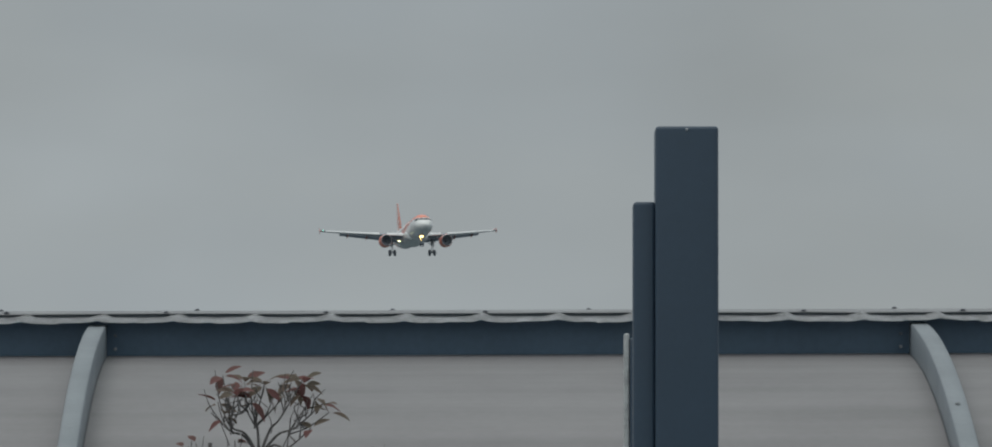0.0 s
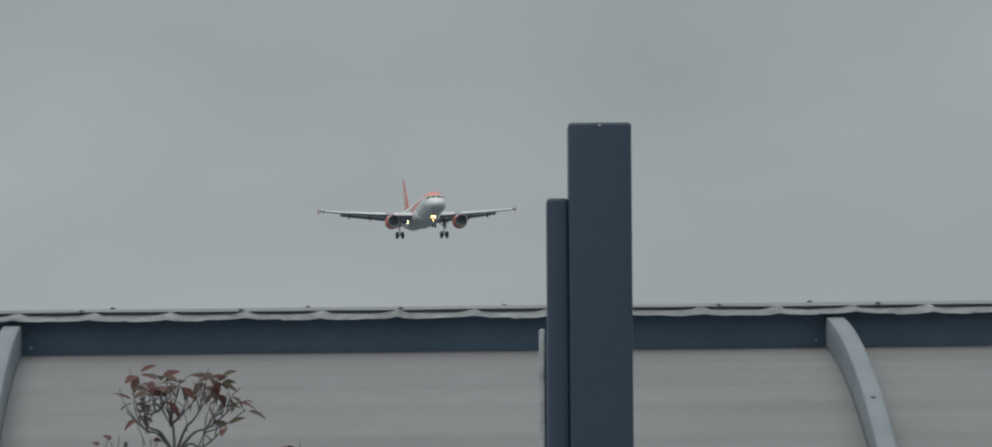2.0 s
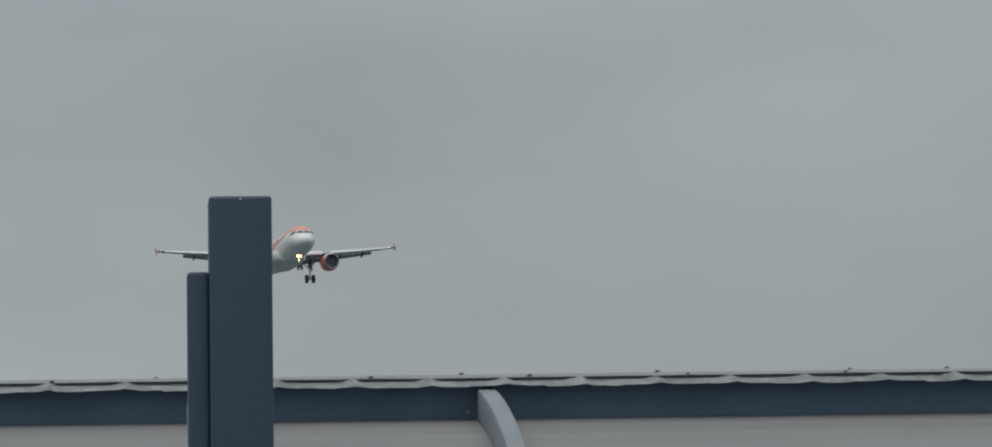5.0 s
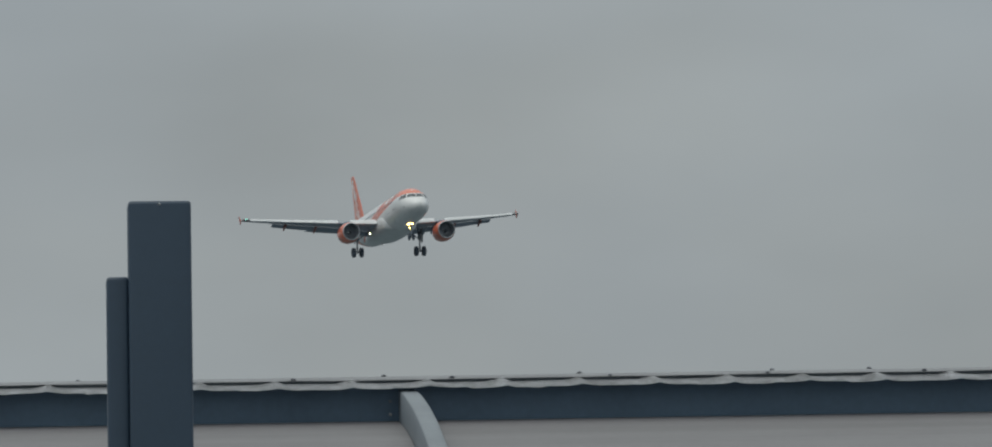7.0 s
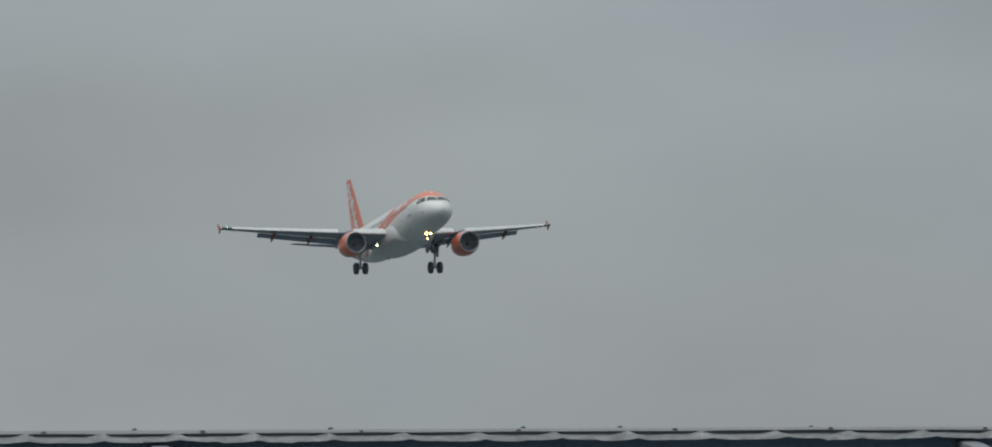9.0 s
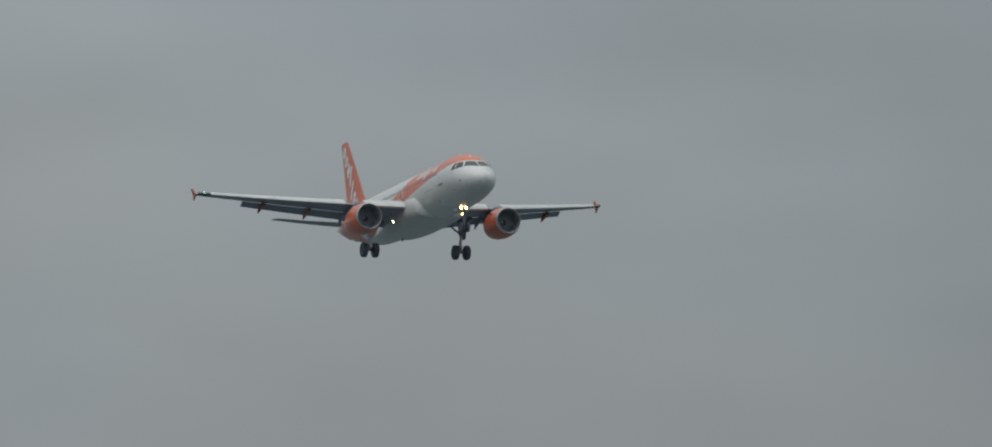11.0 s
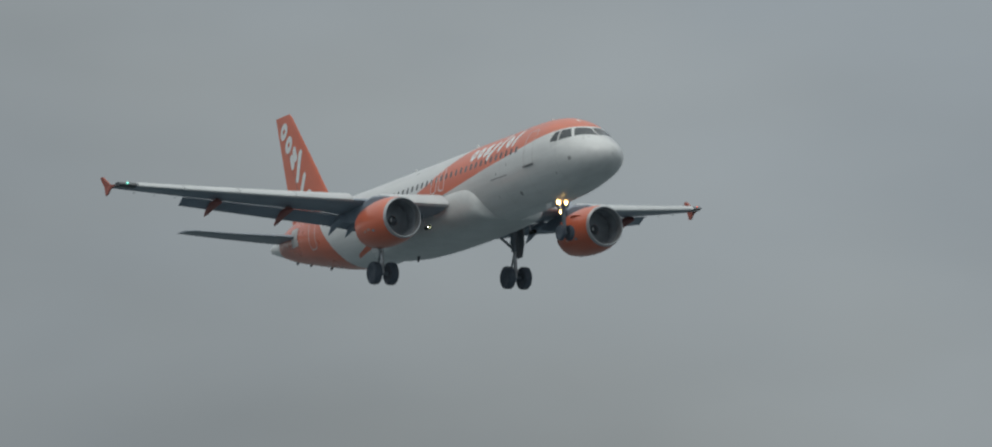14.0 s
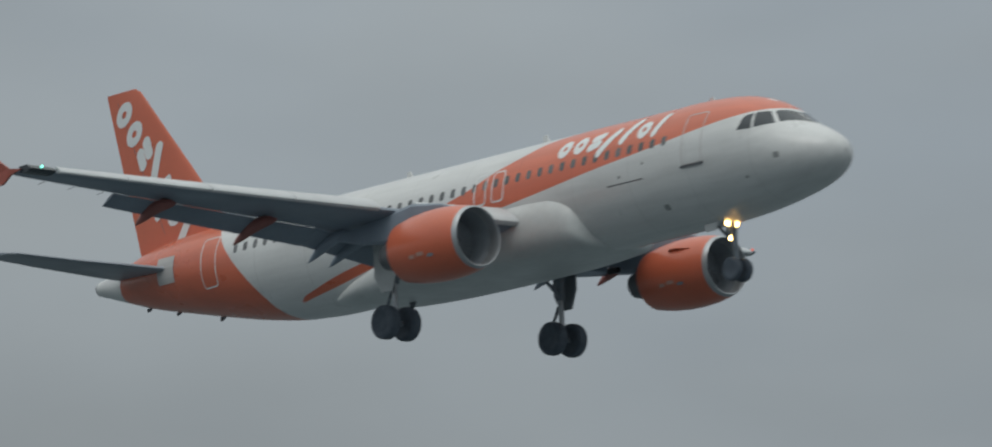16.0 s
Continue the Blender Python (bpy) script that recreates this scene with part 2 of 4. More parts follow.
# ---- building helpers ----
def part(name, bm, mat, parent, label="", smooth=True, sharp=35):
    """One mesh object out of a bmesh, under its thing."""
    me = bpy.data.meshes.new(name)
    bm.to_mesh(me)
    bm.free()
    for m in (mat if isinstance(mat, (list, tuple)) else [mat]):
        me.materials.append(m)
    if smooth:
        me.polygons.foreach_set("use_smooth", [True] * len(me.polygons))
        me.set_sharp_from_angle(angle=radians(sharp))
    ob = new(name, me)
    ob.parent = parent
    if label:
        ob["label"] = label
    return ob


def again(ob, name, parent, m, label=""):
    """The same mesh once more as an object of its own."""
    o = new(name, ob.data)
    o.parent = parent
    o.matrix_basis = m
    if label:
        o["label"] = label
    return o


def thing(name, label, category, group="", kind=""):
    ob = new(name)
    ob.empty_display_size = 0.2
    return tagged(ob, label, category, group, kind)


def box(bm, x0, x1, y0, y1, z0, z1, bevel=0.0, segments=2):
    ret = bmesh.ops.create_cube(bm, size=1.0, matrix=Matrix.Translation(((x0 + x1) / 2, (y0 + y1) / 2, (z0 + z1) / 2)) @ Matrix.Diagonal((x1 - x0, y1 - y0, z1 - z0, 1)))
    if bevel:
        edges = list({e for v in ret["verts"] for e in v.link_edges})
        bmesh.ops.bevel(bm, geom=edges, offset=bevel, segments=segments, affect="EDGES", profile=0.5)
    return bm


def loft(bm, rings, closed=True, cap0=True, cap1=True):
    """Skin over rings of equal length."""
    vs = [[bm.verts.new(p) for p in r] for r in rings]
    n = len(rings[0])
    for a, b in zip(vs, vs[1:]):
        for i in range(n if closed else n - 1):
            j = (i + 1) % n
            try:
                bm.faces.new((a[i], a[j], b[j], b[i]))
            except ValueError:
                pass
    if cap0:
        bm.faces.new(vs[0][::-1])
    if cap1:
        bm.faces.new(vs[-1])
    bmesh.ops.recalc_face_normals(bm, faces=bm.faces)
    return vs


def tube(bm, a, b, r0, r1=None, n=12):
    """A round bar from a to b."""
    a, b = Vector(a), Vector(b)
    r1 = r0 if r1 is None else r1
    q = (b - a).to_track_quat("Z", "Y").to_matrix()
    ring = lambda p, r: [p + q @ Vector((r * math.cos(2 * math.pi * k / n), r * math.sin(2 * math.pi * k / n), 0)) for k in range(n)]
    loft(bm, [ring(a, r0), ring(b, r1)])
    return bm


def spun(bm, profile, axis, centre, n=40, closed=True):
    """A surface of revolution: profile rows (along, radius); axis 0 lies along x, axis 1 along y."""
    rings = []
    for along, r in profile:
        ring = []
        for k in range(n):
            u, v = r * math.cos(2 * math.pi * k / n), r * math.sin(2 * math.pi * k / n)
            ring.append(Vector(centre) + (Vector((along, u, v)) if axis == 0 else Vector((u, along, v))))
        rings.append(ring)
    loft(bm, rings, cap0=closed and profile[0][1] > 1e-3, cap1=closed and profile[-1][1] > 1e-3)
    bmesh.ops.remove_doubles(bm, verts=bm.verts, dist=1e-5)
    return bm


def smooth_curve(knots):
    """A monotone cubic through (x, y) knots."""
    xs, ys = np.array([k[0] for k in knots], float), np.array([k[1] for k in knots], float)
    h, s = np.diff(xs), np.diff(ys) / np.diff(xs)
    d = np.zeros(len(xs))
    d[0], d[-1] = s[0], s[-1]
    for i in range(1, len(xs) - 1):
        if s[i - 1] * s[i] > 0:
            w1, w2 = 2 * h[i] + h[i - 1], h[i] + 2 * h[i - 1]
            d[i] = (w1 + w2) / (w1 / s[i - 1] + w2 / s[i])

    def f(x):
        x = min(max(x, xs[0]), xs[-1])
        i = min(int(np.searchsorted(xs, x, "right")) - 1, len(xs) - 2)
        i = max(i, 0)
        t = (x - xs[i]) / h[i]
        return float((1 + 2 * t) * (1 - t) ** 2 * ys[i] + t * (1 - t) ** 2 * h[i] * d[i] + t * t * (3 - 2 * t) * ys[i + 1] + t * t * (t - 1) * h[i] * d[i + 1])

    return f


# ---- the airliner: x ahead from the nose, y to its left wing, z up from the cabin's axis ----
TOP = smooth_curve([(0, -0.55), (0.04, -0.36), (0.15, -0.17), (0.4, 0.06), (0.8, 0.31), (1.25, 0.55), (1.6, 0.75), (2.0, 1.04), (2.6, 1.45), (3.2, 1.71), (4, 1.92), (5, 2.03), (6.2, 2.07), (27, 2.07), (30, 2.05), (32, 1.98), (34, 1.78), (35.3, 1.51), (36.4, 1.29), (37.13, 1.17)])
BOTTOM = smooth_curve([(0, -0.55), (0.04, -0.74), (0.15, -0.92), (0.4, -1.13), (0.8, -1.34), (1.25, -1.49), (2.0, -1.67), (3.2, -1.87), (4.4, -1.99), (6, -2.06), (7.5, -2.07), (23.8, -2.07), (26, -1.95), (28, -1.66), (30, -1.25), (32, -0.8), (34, -0.33), (35.3, 0.06), (36.4, 0.41), (37.13, 0.64)])
WIDE = smooth_curve([(0, 0.0), (0.04, 0.22), (0.15, 0.45), (0.4, 0.75), (0.8, 1.05), (1.25, 1.29), (2.0, 1.57), (2.6, 1.73), (3.2, 1.84), (4, 1.93), (5, 1.97), (6, 1.975), (25, 1.975), (28, 1.9), (30, 1.74), (32, 1.45), (34, 1.03), (35.3, 0.68), (36.4, 0.41), (37.13, 0.27)])


def hull(s, z, side, out=0.0):
    """The point of the fuselage's skin at station s and height z on one side (-1 right, 1 left)."""
    top, bottom, wide = TOP(s), BOTTOM(s), WIDE(s)
    c, h = (top + bottom) / 2, (top - bottom) / 2
    q = max(-0.999, min(0.999, (z - c) / h))
    y = wide * math.sqrt(1 - q * q)
    nrm = Vector((0, y / wide ** 2, (z - c) / h ** 2)).normalized()
    return Vector((-s, side * (y + out * nrm.y), z + out * nrm.z))


def girth(s, v, side, out=0.0):
    """As hull, with v the way in metres along the girth from the mid height of the cabin."""
    return hull(s, 2.05 * math.sin(v / 2.03), side, out)


LOWER = smooth_curve([(0.0, 1.5), (1.9, 1.2), (2.6, 1.12), (3.6, 0.98), (5.0, 0.8), (7.5, 0.5), (9.5, 0.3), (12, 0.0), (14, -0.22), (16, -0.45), (18, -0.7), (20.8, -1.12), (23, -1.42), (25.1, -1.66), (38, -5)])
UPPER = smooth_curve([(0.0, 5.0), (10.0, 2.2), (11.0, 2.02), (12.5, 1.8), (13.4, 1.46), (14.5, 1.1), (15.7, 0.65), (16.9, 0.33), (18.5, -0.2), (20.5, -0.78), (22.4, -1.05), (24, -1.34), (25.05, -1.6), (25.4, -2.4), (38, -6)])
REAR = smooth_curve([(-2.2, 25.7), (-1.76, 26.33), (-1.2, 26.65), (-0.5, 27.17), (0.3, 27.86), (1.0, 28.5), (1.55, 29.0), (2.2, 29.9)])


def livery(p):
    """Above nil where the skin is orange, in metres from the edge."""
    s, z = -p[0], p[2]
    band = min(z - LOWER(s), UPPER(s) - z) * 0.9
    tail = min(s - REAR(z), (35.25 - 0.25 * (z - 1.0)) - s)
    return max(band, tail)


def build_fuselage(plane):
    bm = bmesh.new()
    stations = sorted({round(v, 4) for v in [0.004, 0.015, 0.04, 0.08, 0.15, 0.25] + list(np.arange(0.4, 4, 0.12)) + list(np.arange(4, 37.1, 0.16)) + [37.13]})
    n = 120
    rings = []
    for s in stations:
        top, bottom, wide = TOP(s), BOTTOM(s), WIDE(s)
        c, h = (top + bottom) / 2, (top - bottom) / 2
        rings.append([(-s, wide * math.sin(2 * math.pi * k / n), c + h * math.cos(2 * math.pi * k / n)) for k in range(n)])
    loft(bm, rings)
    layer = bm.verts.layers.float.new("livery")
    for v in bm.verts:
        v[layer] = livery(v.co)
    return part("fuselage", bm, SKIN, plane, "white fuselage with an orange band sweeping down from the nose", sharp=60)


def patch(corners, side, out=0.006, n=6, m=6):
    """A thin plate bent onto the fuselage, between four corners (s, v): front low, rear low, rear high, front high."""
    bm = bmesh.new()
    a, b, c, d = [Vector(q) for q in corners]
    rows = []
    for j in range(m + 1):
        t = j / m
        row = []
        for i in range(n + 1):
            u = i / n
            q = (a * (1 - u) + b * u) * (1 - t) + (d * (1 - u) + c * u) * t
            row.append(bm.verts.new(girth(q.x, q.y, side, out)))
        rows.append(row)
    for j in range(m):
        for i in range(n):
            bm.faces.new((rows[j][i], rows[j][i + 1], rows[j + 1][i + 1], rows[j + 1][i]))
    return bm


def rounded(s0, s1, v0, v1, r, side, out, steps=5):
    """A plate with rounded corners on the fuselage, as a fan of quads."""
    bm = bmesh.new()
    pts = []
    for cx, cy, a0 in ((s1 - r, v1 - r, 0), (s0 + r, v1 - r, 90), (s0 + r, v0 + r, 180), (s1 - r, v0 + r, 270)):
        for k in range(steps + 1):
            a = radians(a0 + 90 * k / steps)
            pts.append((cx + r * math.cos(a), cy + r * math.sin(a)))
    ring = [bm.verts.new(girth(s, v, side, out)) for s, v in pts]
    rim = [bm.verts.new(girth(s, v, side, -0.02)) for s, v in pts]
    mid = bm.verts.new(girth((s0 + s1) / 2, (v0 + v1) / 2, side, out))
    for k in range(len(ring)):
        j = (k + 1) % len(ring)
        bm.faces.new((ring[k], ring[j], mid))
        bm.faces.new((ring[k], rim[k], rim[j], ring[j]))
    bmesh.ops.recalc_face_normals(bm, faces=bm.faces)
    return bm


def outline(s0, s1, v0, v1, r, w, side, out=0.008, steps=5):
    """A raised line round a door."""
    bm = bmesh.new()
    loops = []
    for off in (0.0, w):
        pts = []
        rr = r - off
        for cx, cy, a0 in ((s1 - r, v1 - r, 0), (s0 + r, v1 - r, 90), (s0 + r, v0 + r, 180), (s1 - r, v0 + r, 270)):
            for k in range(steps + 1):
                a = radians(a0 + 90 * k / steps)
                pts.append((cx + rr * math.cos(a), cy + rr * math.sin(a)))
        dense = []
        for p, q in zip(pts, pts[1:] + pts[:1]):
            cnt = 6 if math.dist(p, q) > 0.25 else 1
            dense += [(p[0] + (q[0] - p[0]) * i / cnt, p[1] + (q[1] - p[1]) * i / cnt) for i in range(cnt)]
        loops.append([bm.verts.new(girth(s, v, side, out)) for s, v in dense])
    for k in range(len(loops[0])):
        j = (k + 1) % len(loops[0])
        bm.faces.new((loops[0][k], loops[0][j], loops[1][j], loops[1][k]))
    return bm


def wing_section(chord, thick, camber=0.02, n=12):
    """Points of an aerofoil, x from 0 (leading edge) to -chord, round the section."""
    xs = [0.5 * (1 - math.cos(math.pi * k / n)) for k in range(n + 1)]
    yt = lambda x: 5 * thick * (0.2969 * math.sqrt(x) - 0.126 * x - 0.3516 * x * x + 0.2843 * x ** 3 - 0.1036 * x ** 4)
    yc = lambda x: camber * 4 * x * (1 - x)
    upper = [(-x * chord, (yc(x) + yt(x)) * chord) for x in xs]
    lower = [(-x * chord, (yc(x) - yt(x)) * chord) for x in xs[1:-1]][::-1]
    return upper + lower


def surface(bm, rows, n=12):
    """A wing-like body: rows (y, s of the leading edge, z, chord, thickness ratio, nose-up twist)."""
    rings = []
    for y, s, z, chord, thick, twist in rows:
        a = radians(twist)
        rings.append([(-s + x * math.cos(a) - w * math.sin(a), y, z + x * math.sin(a) + w * math.cos(a)) for x, w in wing_section(chord, thick, n=n)])
    loft(bm, rings)
    return bm


def le(y, side=-1):
    """Leading edge of the wing at the distance y from the axis: station and height."""
    y = abs(y)
    flex = 0.0011 if side < 0 else 0.0015
    return 12.75 + (y - 1.98) * 0.515, -0.93 + 0.1035 * (y - 2.0) + flex * (y - 2) ** 2


def te(y):
    """Trailing edge of the fixed wing: station."""
    y = abs(y)
    return 18.5 if y < 6.4 else 18.5 + (y - 6.4) * (21.75 - 18.5) / (16.85 - 6.4)


def build_wing(plane, side, name_label):
    d = side
    rows = []
    for y in (1.2, 1.98, 4.0, 6.4, 9, 12, 14.5, 16.2, 16.75, 16.88):
        s, z = le(y, d)
        s += 0.28
        chord = te(y) - s
        if y > 16.5:
            s += (y - 16.5) * 1.2
            chord = te(16.5) - s
        rows.append((d * y, s, z, chord, 0.125 if y < 4 else 0.11 if y < 14 else 0.10, 2.2 - 0.25 * (y - 2) * 0.8))
    bm = surface(bmesh.new(), rows, 16)
    wing = part("wing", bm, WING_GREY, plane, name_label)
    # slats, drooped ahead of the leading edge
    for y0, y1 in ((2.28, 5.1), (6.5, 9.0), (9.03, 11.5), (11.53, 14.0), (14.03, 16.03)):
        bm = bmesh.new()
        rings = []
        for y in np.linspace(y0, y1, 4):
            s, z = le(y, d)
            c = 0.17 * (te(y) - s) + 0.12
            a = radians(-24)
            prof = [(0.0, 0.0), (-0.08, 0.07), (-0.25, 0.14), (-0.6, 0.20), (-1.0, 0.2), (-0.75, 0.08), (-0.45, -0.08), (-0.2, -0.19), (-0.08, -0.17), (-0.02, -0.09)]
            rings.append([(-s + c * (x * math.cos(a) - w * math.sin(a)), d * y, z - 0.02 + c * (-x * math.sin(a) * -1 + w * math.cos(a))) for x, w in prof])
        loft(bm, rings)
        part("slat", bm, SLAT_METAL, wing, "pale metal slat")
    # flaps, lowered behind the trailing edge
    for y0, y1, ch0, ch1 in ((2.05, 6.405, 0.95, 0.95), (6.415, 13.35, 0.98, 0.7)):
        rows = []
        for k in range(5):
            y = y0 + (y1 - y0) * k / 4
            s, z = le(y, d)
            # just under the fixed trailing edge, leaving a slot
            edge = z - (te(y) - s - 0.28) * math.sin(radians(2.2 - 0.2 * (y - 2)))
            rows.append((d * y, te(y) - 0.14, edge - 0.05, ch0 + (ch1 - ch0) * k / 4, 0.12, 29))
        bm = surface(bmesh.new(), rows, 8)
        part("flap", bm, WING_GREY, wing, "lowered grey flap")
    # flap track fairings
    for y, length, drop in ((4.75, 2.2, 0.40), (5.7, 2.2, 0.42), (8.45, 2.2, 0.34), (11.9, 1.95, 0.29)):
        s, z = le(y, d)
        a = Vector((-(te(y) - 1.1), d * y, z - 0.3))
        b = Vector((-(te(y) + length * 0.52), d * y, z - 0.1 - drop * 2.05))
        bm = bmesh.new()
        rings = []
        for t, r in ((0, 0.03), (0.1, 0.11), (0.3, 0.17), (0.55, 0.19), (0.75, 0.16), (0.92, 0.075), (1, 0.01)):
            c = a.lerp(b, t) + Vector((0, 0, 0.22 * math.sin(math.pi * t)))
            rings.append([c + Vector((0, 0.8 * r * math.cos(q), 1.25 * r * math.sin(q))) for q in [2 * math.pi * k / 12 for k in range(12)]])
        loft(bm, rings)
        part("flap_track_fairing", bm, FAIRING_SHADED if y > 7 else WING_GREY, wing, "orange flap track fairing, shade put into its colour" if y > 7 else "grey flap track fairing")
    # wingtip fence, an arrow-shaped plate
    bm = bmesh.new()
    s, z = le(16.88, d)
    pts = [(s + 0.5, z + 0.04), (s + 1.1, z + 0.15), (s + 1.85, z + 0.66), (s + 2.08, z + 0.64), (s + 1.72, z + 0.05), (s + 1.6, z - 0.34), (s + 1.42, z - 0.33), (s + 1.05, z - 0.08)]
    loft(bm, [[(-a, d * (16.86 + 0.06 * abs(w - z)), w) for a, w in pts], [(-a, d * (16.93 + 0.1 * abs(w - z)), w) for a, w in pts]])
    part("wingtip_fence", bm, FENCE_RED, wing, "dull orange wingtip fence", smooth=False)
    bm = bmesh.new()
    loft(bm, [[(-(le(y, d)[0] + k), d * y, le(y, d)[1] + h) for k, h in ((0.12, 0.03), (0.35, 0.17), (0.75, 0.17), (0.75, -0.05), (0.4, -0.06))] for y in (16.05, 16.45, 16.82)])
    part("tip_light_cover", bm, GLASS_DARK, wing, "dark tip light cover")
    bm = bmesh.new()
    bmesh.ops.create_icosphere(bm, subdivisions=2, radius=0.045, matrix=Matrix.Translation((-(le(16.48, d)[0] + 0.17), d * 16.48, le(16.48, d)[1] + 0.12)))
    part("navigation_light", bm, LAMP_GREEN if d < 0 else LAMP_RED, wing, "green navigation light" if d < 0 else "red navigation light")
    # static dischargers and hinge line seams
    for y in (13.6, 14.6, 15.6):
        bm = tube(bmesh.new(), (-te(y), d * y, le(y, d)[1] - 0.02), (-te(y) - 0.35, d * y, le(y, d)[1] - 0.05), 0.012, 0.006, 6)
        part("static_wick", bm, DARK_GREY, wing)
    return wing


def build_engine(plane, side):
    d = side
    c = Vector((-0.08, d * 5.75, -1.99))
    root = bmesh.new()
    # outer cowl with lip, x along the axis
    outer = [(-11.33, 1.045), (-11.42, 1.065), (-11.6, 1.11), (-12.0, 1.17), (-12.6, 1.21), (-13.2, 1.2), (-13.9, 1.13), (-14.5, 1.01), (-14.52, 0.97), (-14.2, 0.95)]
    spun(root, outer, 0, c, 56, False)
    engine = part("engine", root, ORANGE_PAINT, plane, "orange engine cowl with a bare metal intake lip")
    lip = [(-11.33, 1.046), (-11.28, 1.033), (-11.2, 1.005), (-11.16, 0.98), (-11.17, 0.955), (-11.24, 0.935), (-11.4, 0.922), (-11.6, 0.918)]
    part("intake_lip", spun(bmesh.new(), lip, 0, c, 56, False), BARE_METAL, engine, "polished metal intake lip")
    duct = [(-11.6, 0.919), (-12.3, 0.9), (-12.42, 0.895), (-12.44, 0.3)]
    part("intake_duct", spun(bmesh.new(), duct, 0, c, 48, False), DARK_HOLLOW, engine, "dark intake duct")
    spin = [(-11.95, 0.004), (-12.0, 0.06), (-12.12, 0.14), (-12.28, 0.22), (-12.42, 0.27)]
    part("spinner", spun(bmesh.new(), spin, 0, c, 24), DARK_GREY, engine, "dark spinner")
    # a short curved white mark on the spinner
    bm = bmesh.new()
    vs = []
    for k in range(7):
        a = radians(150 + 10 * k)
        for along, r in ((-12.13, 0.155), (-12.22, 0.205)):
            vs.append(bm.verts.new(c + Vector((along + 0.012, r * math.cos(a), r * math.sin(a)))))
    for k in range(6):
        bm.faces.new((vs[2 * k], vs[2 * k + 1], vs[2 * k + 3], vs[2 * k + 2]))
    part("spinner_mark", bm, LETTER_WHITE, engine, "curved white mark on the spinner", smooth=False)
    bm = bmesh.new()
    for k in range(28):
        a0 = 2 * math.pi * k / 28
        pts = []
        for r, tw in ((0.26, 0.02), (0.55, 0.06), (0.855, 0.1)):
            for sgn in (-1, 1):
                a = a0 + sgn * 0.09 * (0.3 / max(r, 0.3) + 0.55)
                pts.append(bm.verts.new(c + Vector((-12.3 - 0.5 * tw * (1 + sgn) - 0.02, r * math.cos(a), r * math.sin(a)))))
        bm.faces.new((pts[0], pts[1], pts[3], pts[2]))
        bm.faces.new((pts[2], pts[3], pts[5], pts[4]))
    part("fan", bm, FAN_GREY, engine, "dark fan blades", smooth=False)
    core = [(-14.0, 0.62), (-14.6, 0.6), (-15.2, 0.5), (-15.55, 0.42), (-15.5, 0.36), (-15.2, 0.3), (-15.4, 0.27), (-15.8, 0.12), (-15.95, 0.005)]
    part("exhaust_core", spun(bmesh.new(), core, 0, c, 36), DULL_METAL, engine, "dark metal exhaust cone")
    back_plate = [(-14.2, 0.96), (-14.22, 0.55)]
    part("bypass_duct", spun(bmesh.new(), back_plate, 0, c, 36, False), DARK_HOLLOW, engine)
    bm = bmesh.new()
    rings = []
    for x, zt, zb, w in ((-12.3, -0.82, -0.95, 0.04), (-12.9, -0.62, -1.0, 0.13), (-14.2, -0.42, -1.1, 0.19), (-15.5, -0.55, -1.55, 0.19), (-16.9, -0.75, -1.35, 0.14), (-18.2, -0.85, -1.0, 0.03)):
        rings.append([(x, d * 5.75 + u * w, zt + (zb - zt) * t) for u, t in ((-1, 0.15), (-0.5, 0), (0.5, 0), (1, 0.15), (1, 0.9), (0.5, 1), (-0.5, 1), (-1, 0.9))])
    loft(bm, rings)
    part("pylon", bm, WING_GREY, engine, "grey pylon")
    # strake on the inner side and the vent slot
    bm = bmesh.new()
    pts = [(-11.95, 0.0), (-12.3, 0.1), (-12.6, 0.17), (-12.9, 0.16), (-13.0, 0.0)]
    a = radians(33)
    loft(bm, [[(x, d * (5.75 - (1.15 + h) * math.cos(a)) + o, c.z + (1.15 + h) * math.sin(a)) for x, h in pts] for o in (-0.012, 0.012)])
    part("strake", bm, ORANGE_PAINT, engine, smooth=False)
    bm = bmesh.new()
    for a0 in (radians(205),):
        ring = [(-12.35 - 0.16 * math.cos(q), a0 + 0.05 * math.sin(q)) for q in [2 * math.pi * k / 16 for k in range(16)]]
        bm.faces.new([bm.verts.new(c + Vector((x, 1.215 * math.cos(a), -1.215 * math.sin(a) * -1))) for x, a in ring])
    part("vent", bm, DARK_HOLLOW, engine, smooth=False)
    # unreadable small markings on the cowl
    for x0, w, ang in ((-12.62, 0.34, 197), (-13.06, 0.26, 199)):
        bm = bmesh.new()
        vs = []
        for k in range(5):
            for aa in (0, 6):
                a = radians(ang + aa)
                vs.append(bm.verts.new(c + Vector((x0 - w * k / 4, 1.222 * math.cos(a), 1.222 * math.sin(a)))))
        for k in range(4):
            bm.faces.new((vs[2 * k], vs[2 * k + 1], vs[2 * k + 3], vs[2 * k + 2]))
        part("marking", bm, FAINT_MARK, engine, "faint pale marking bar", smooth=False)
    return engine


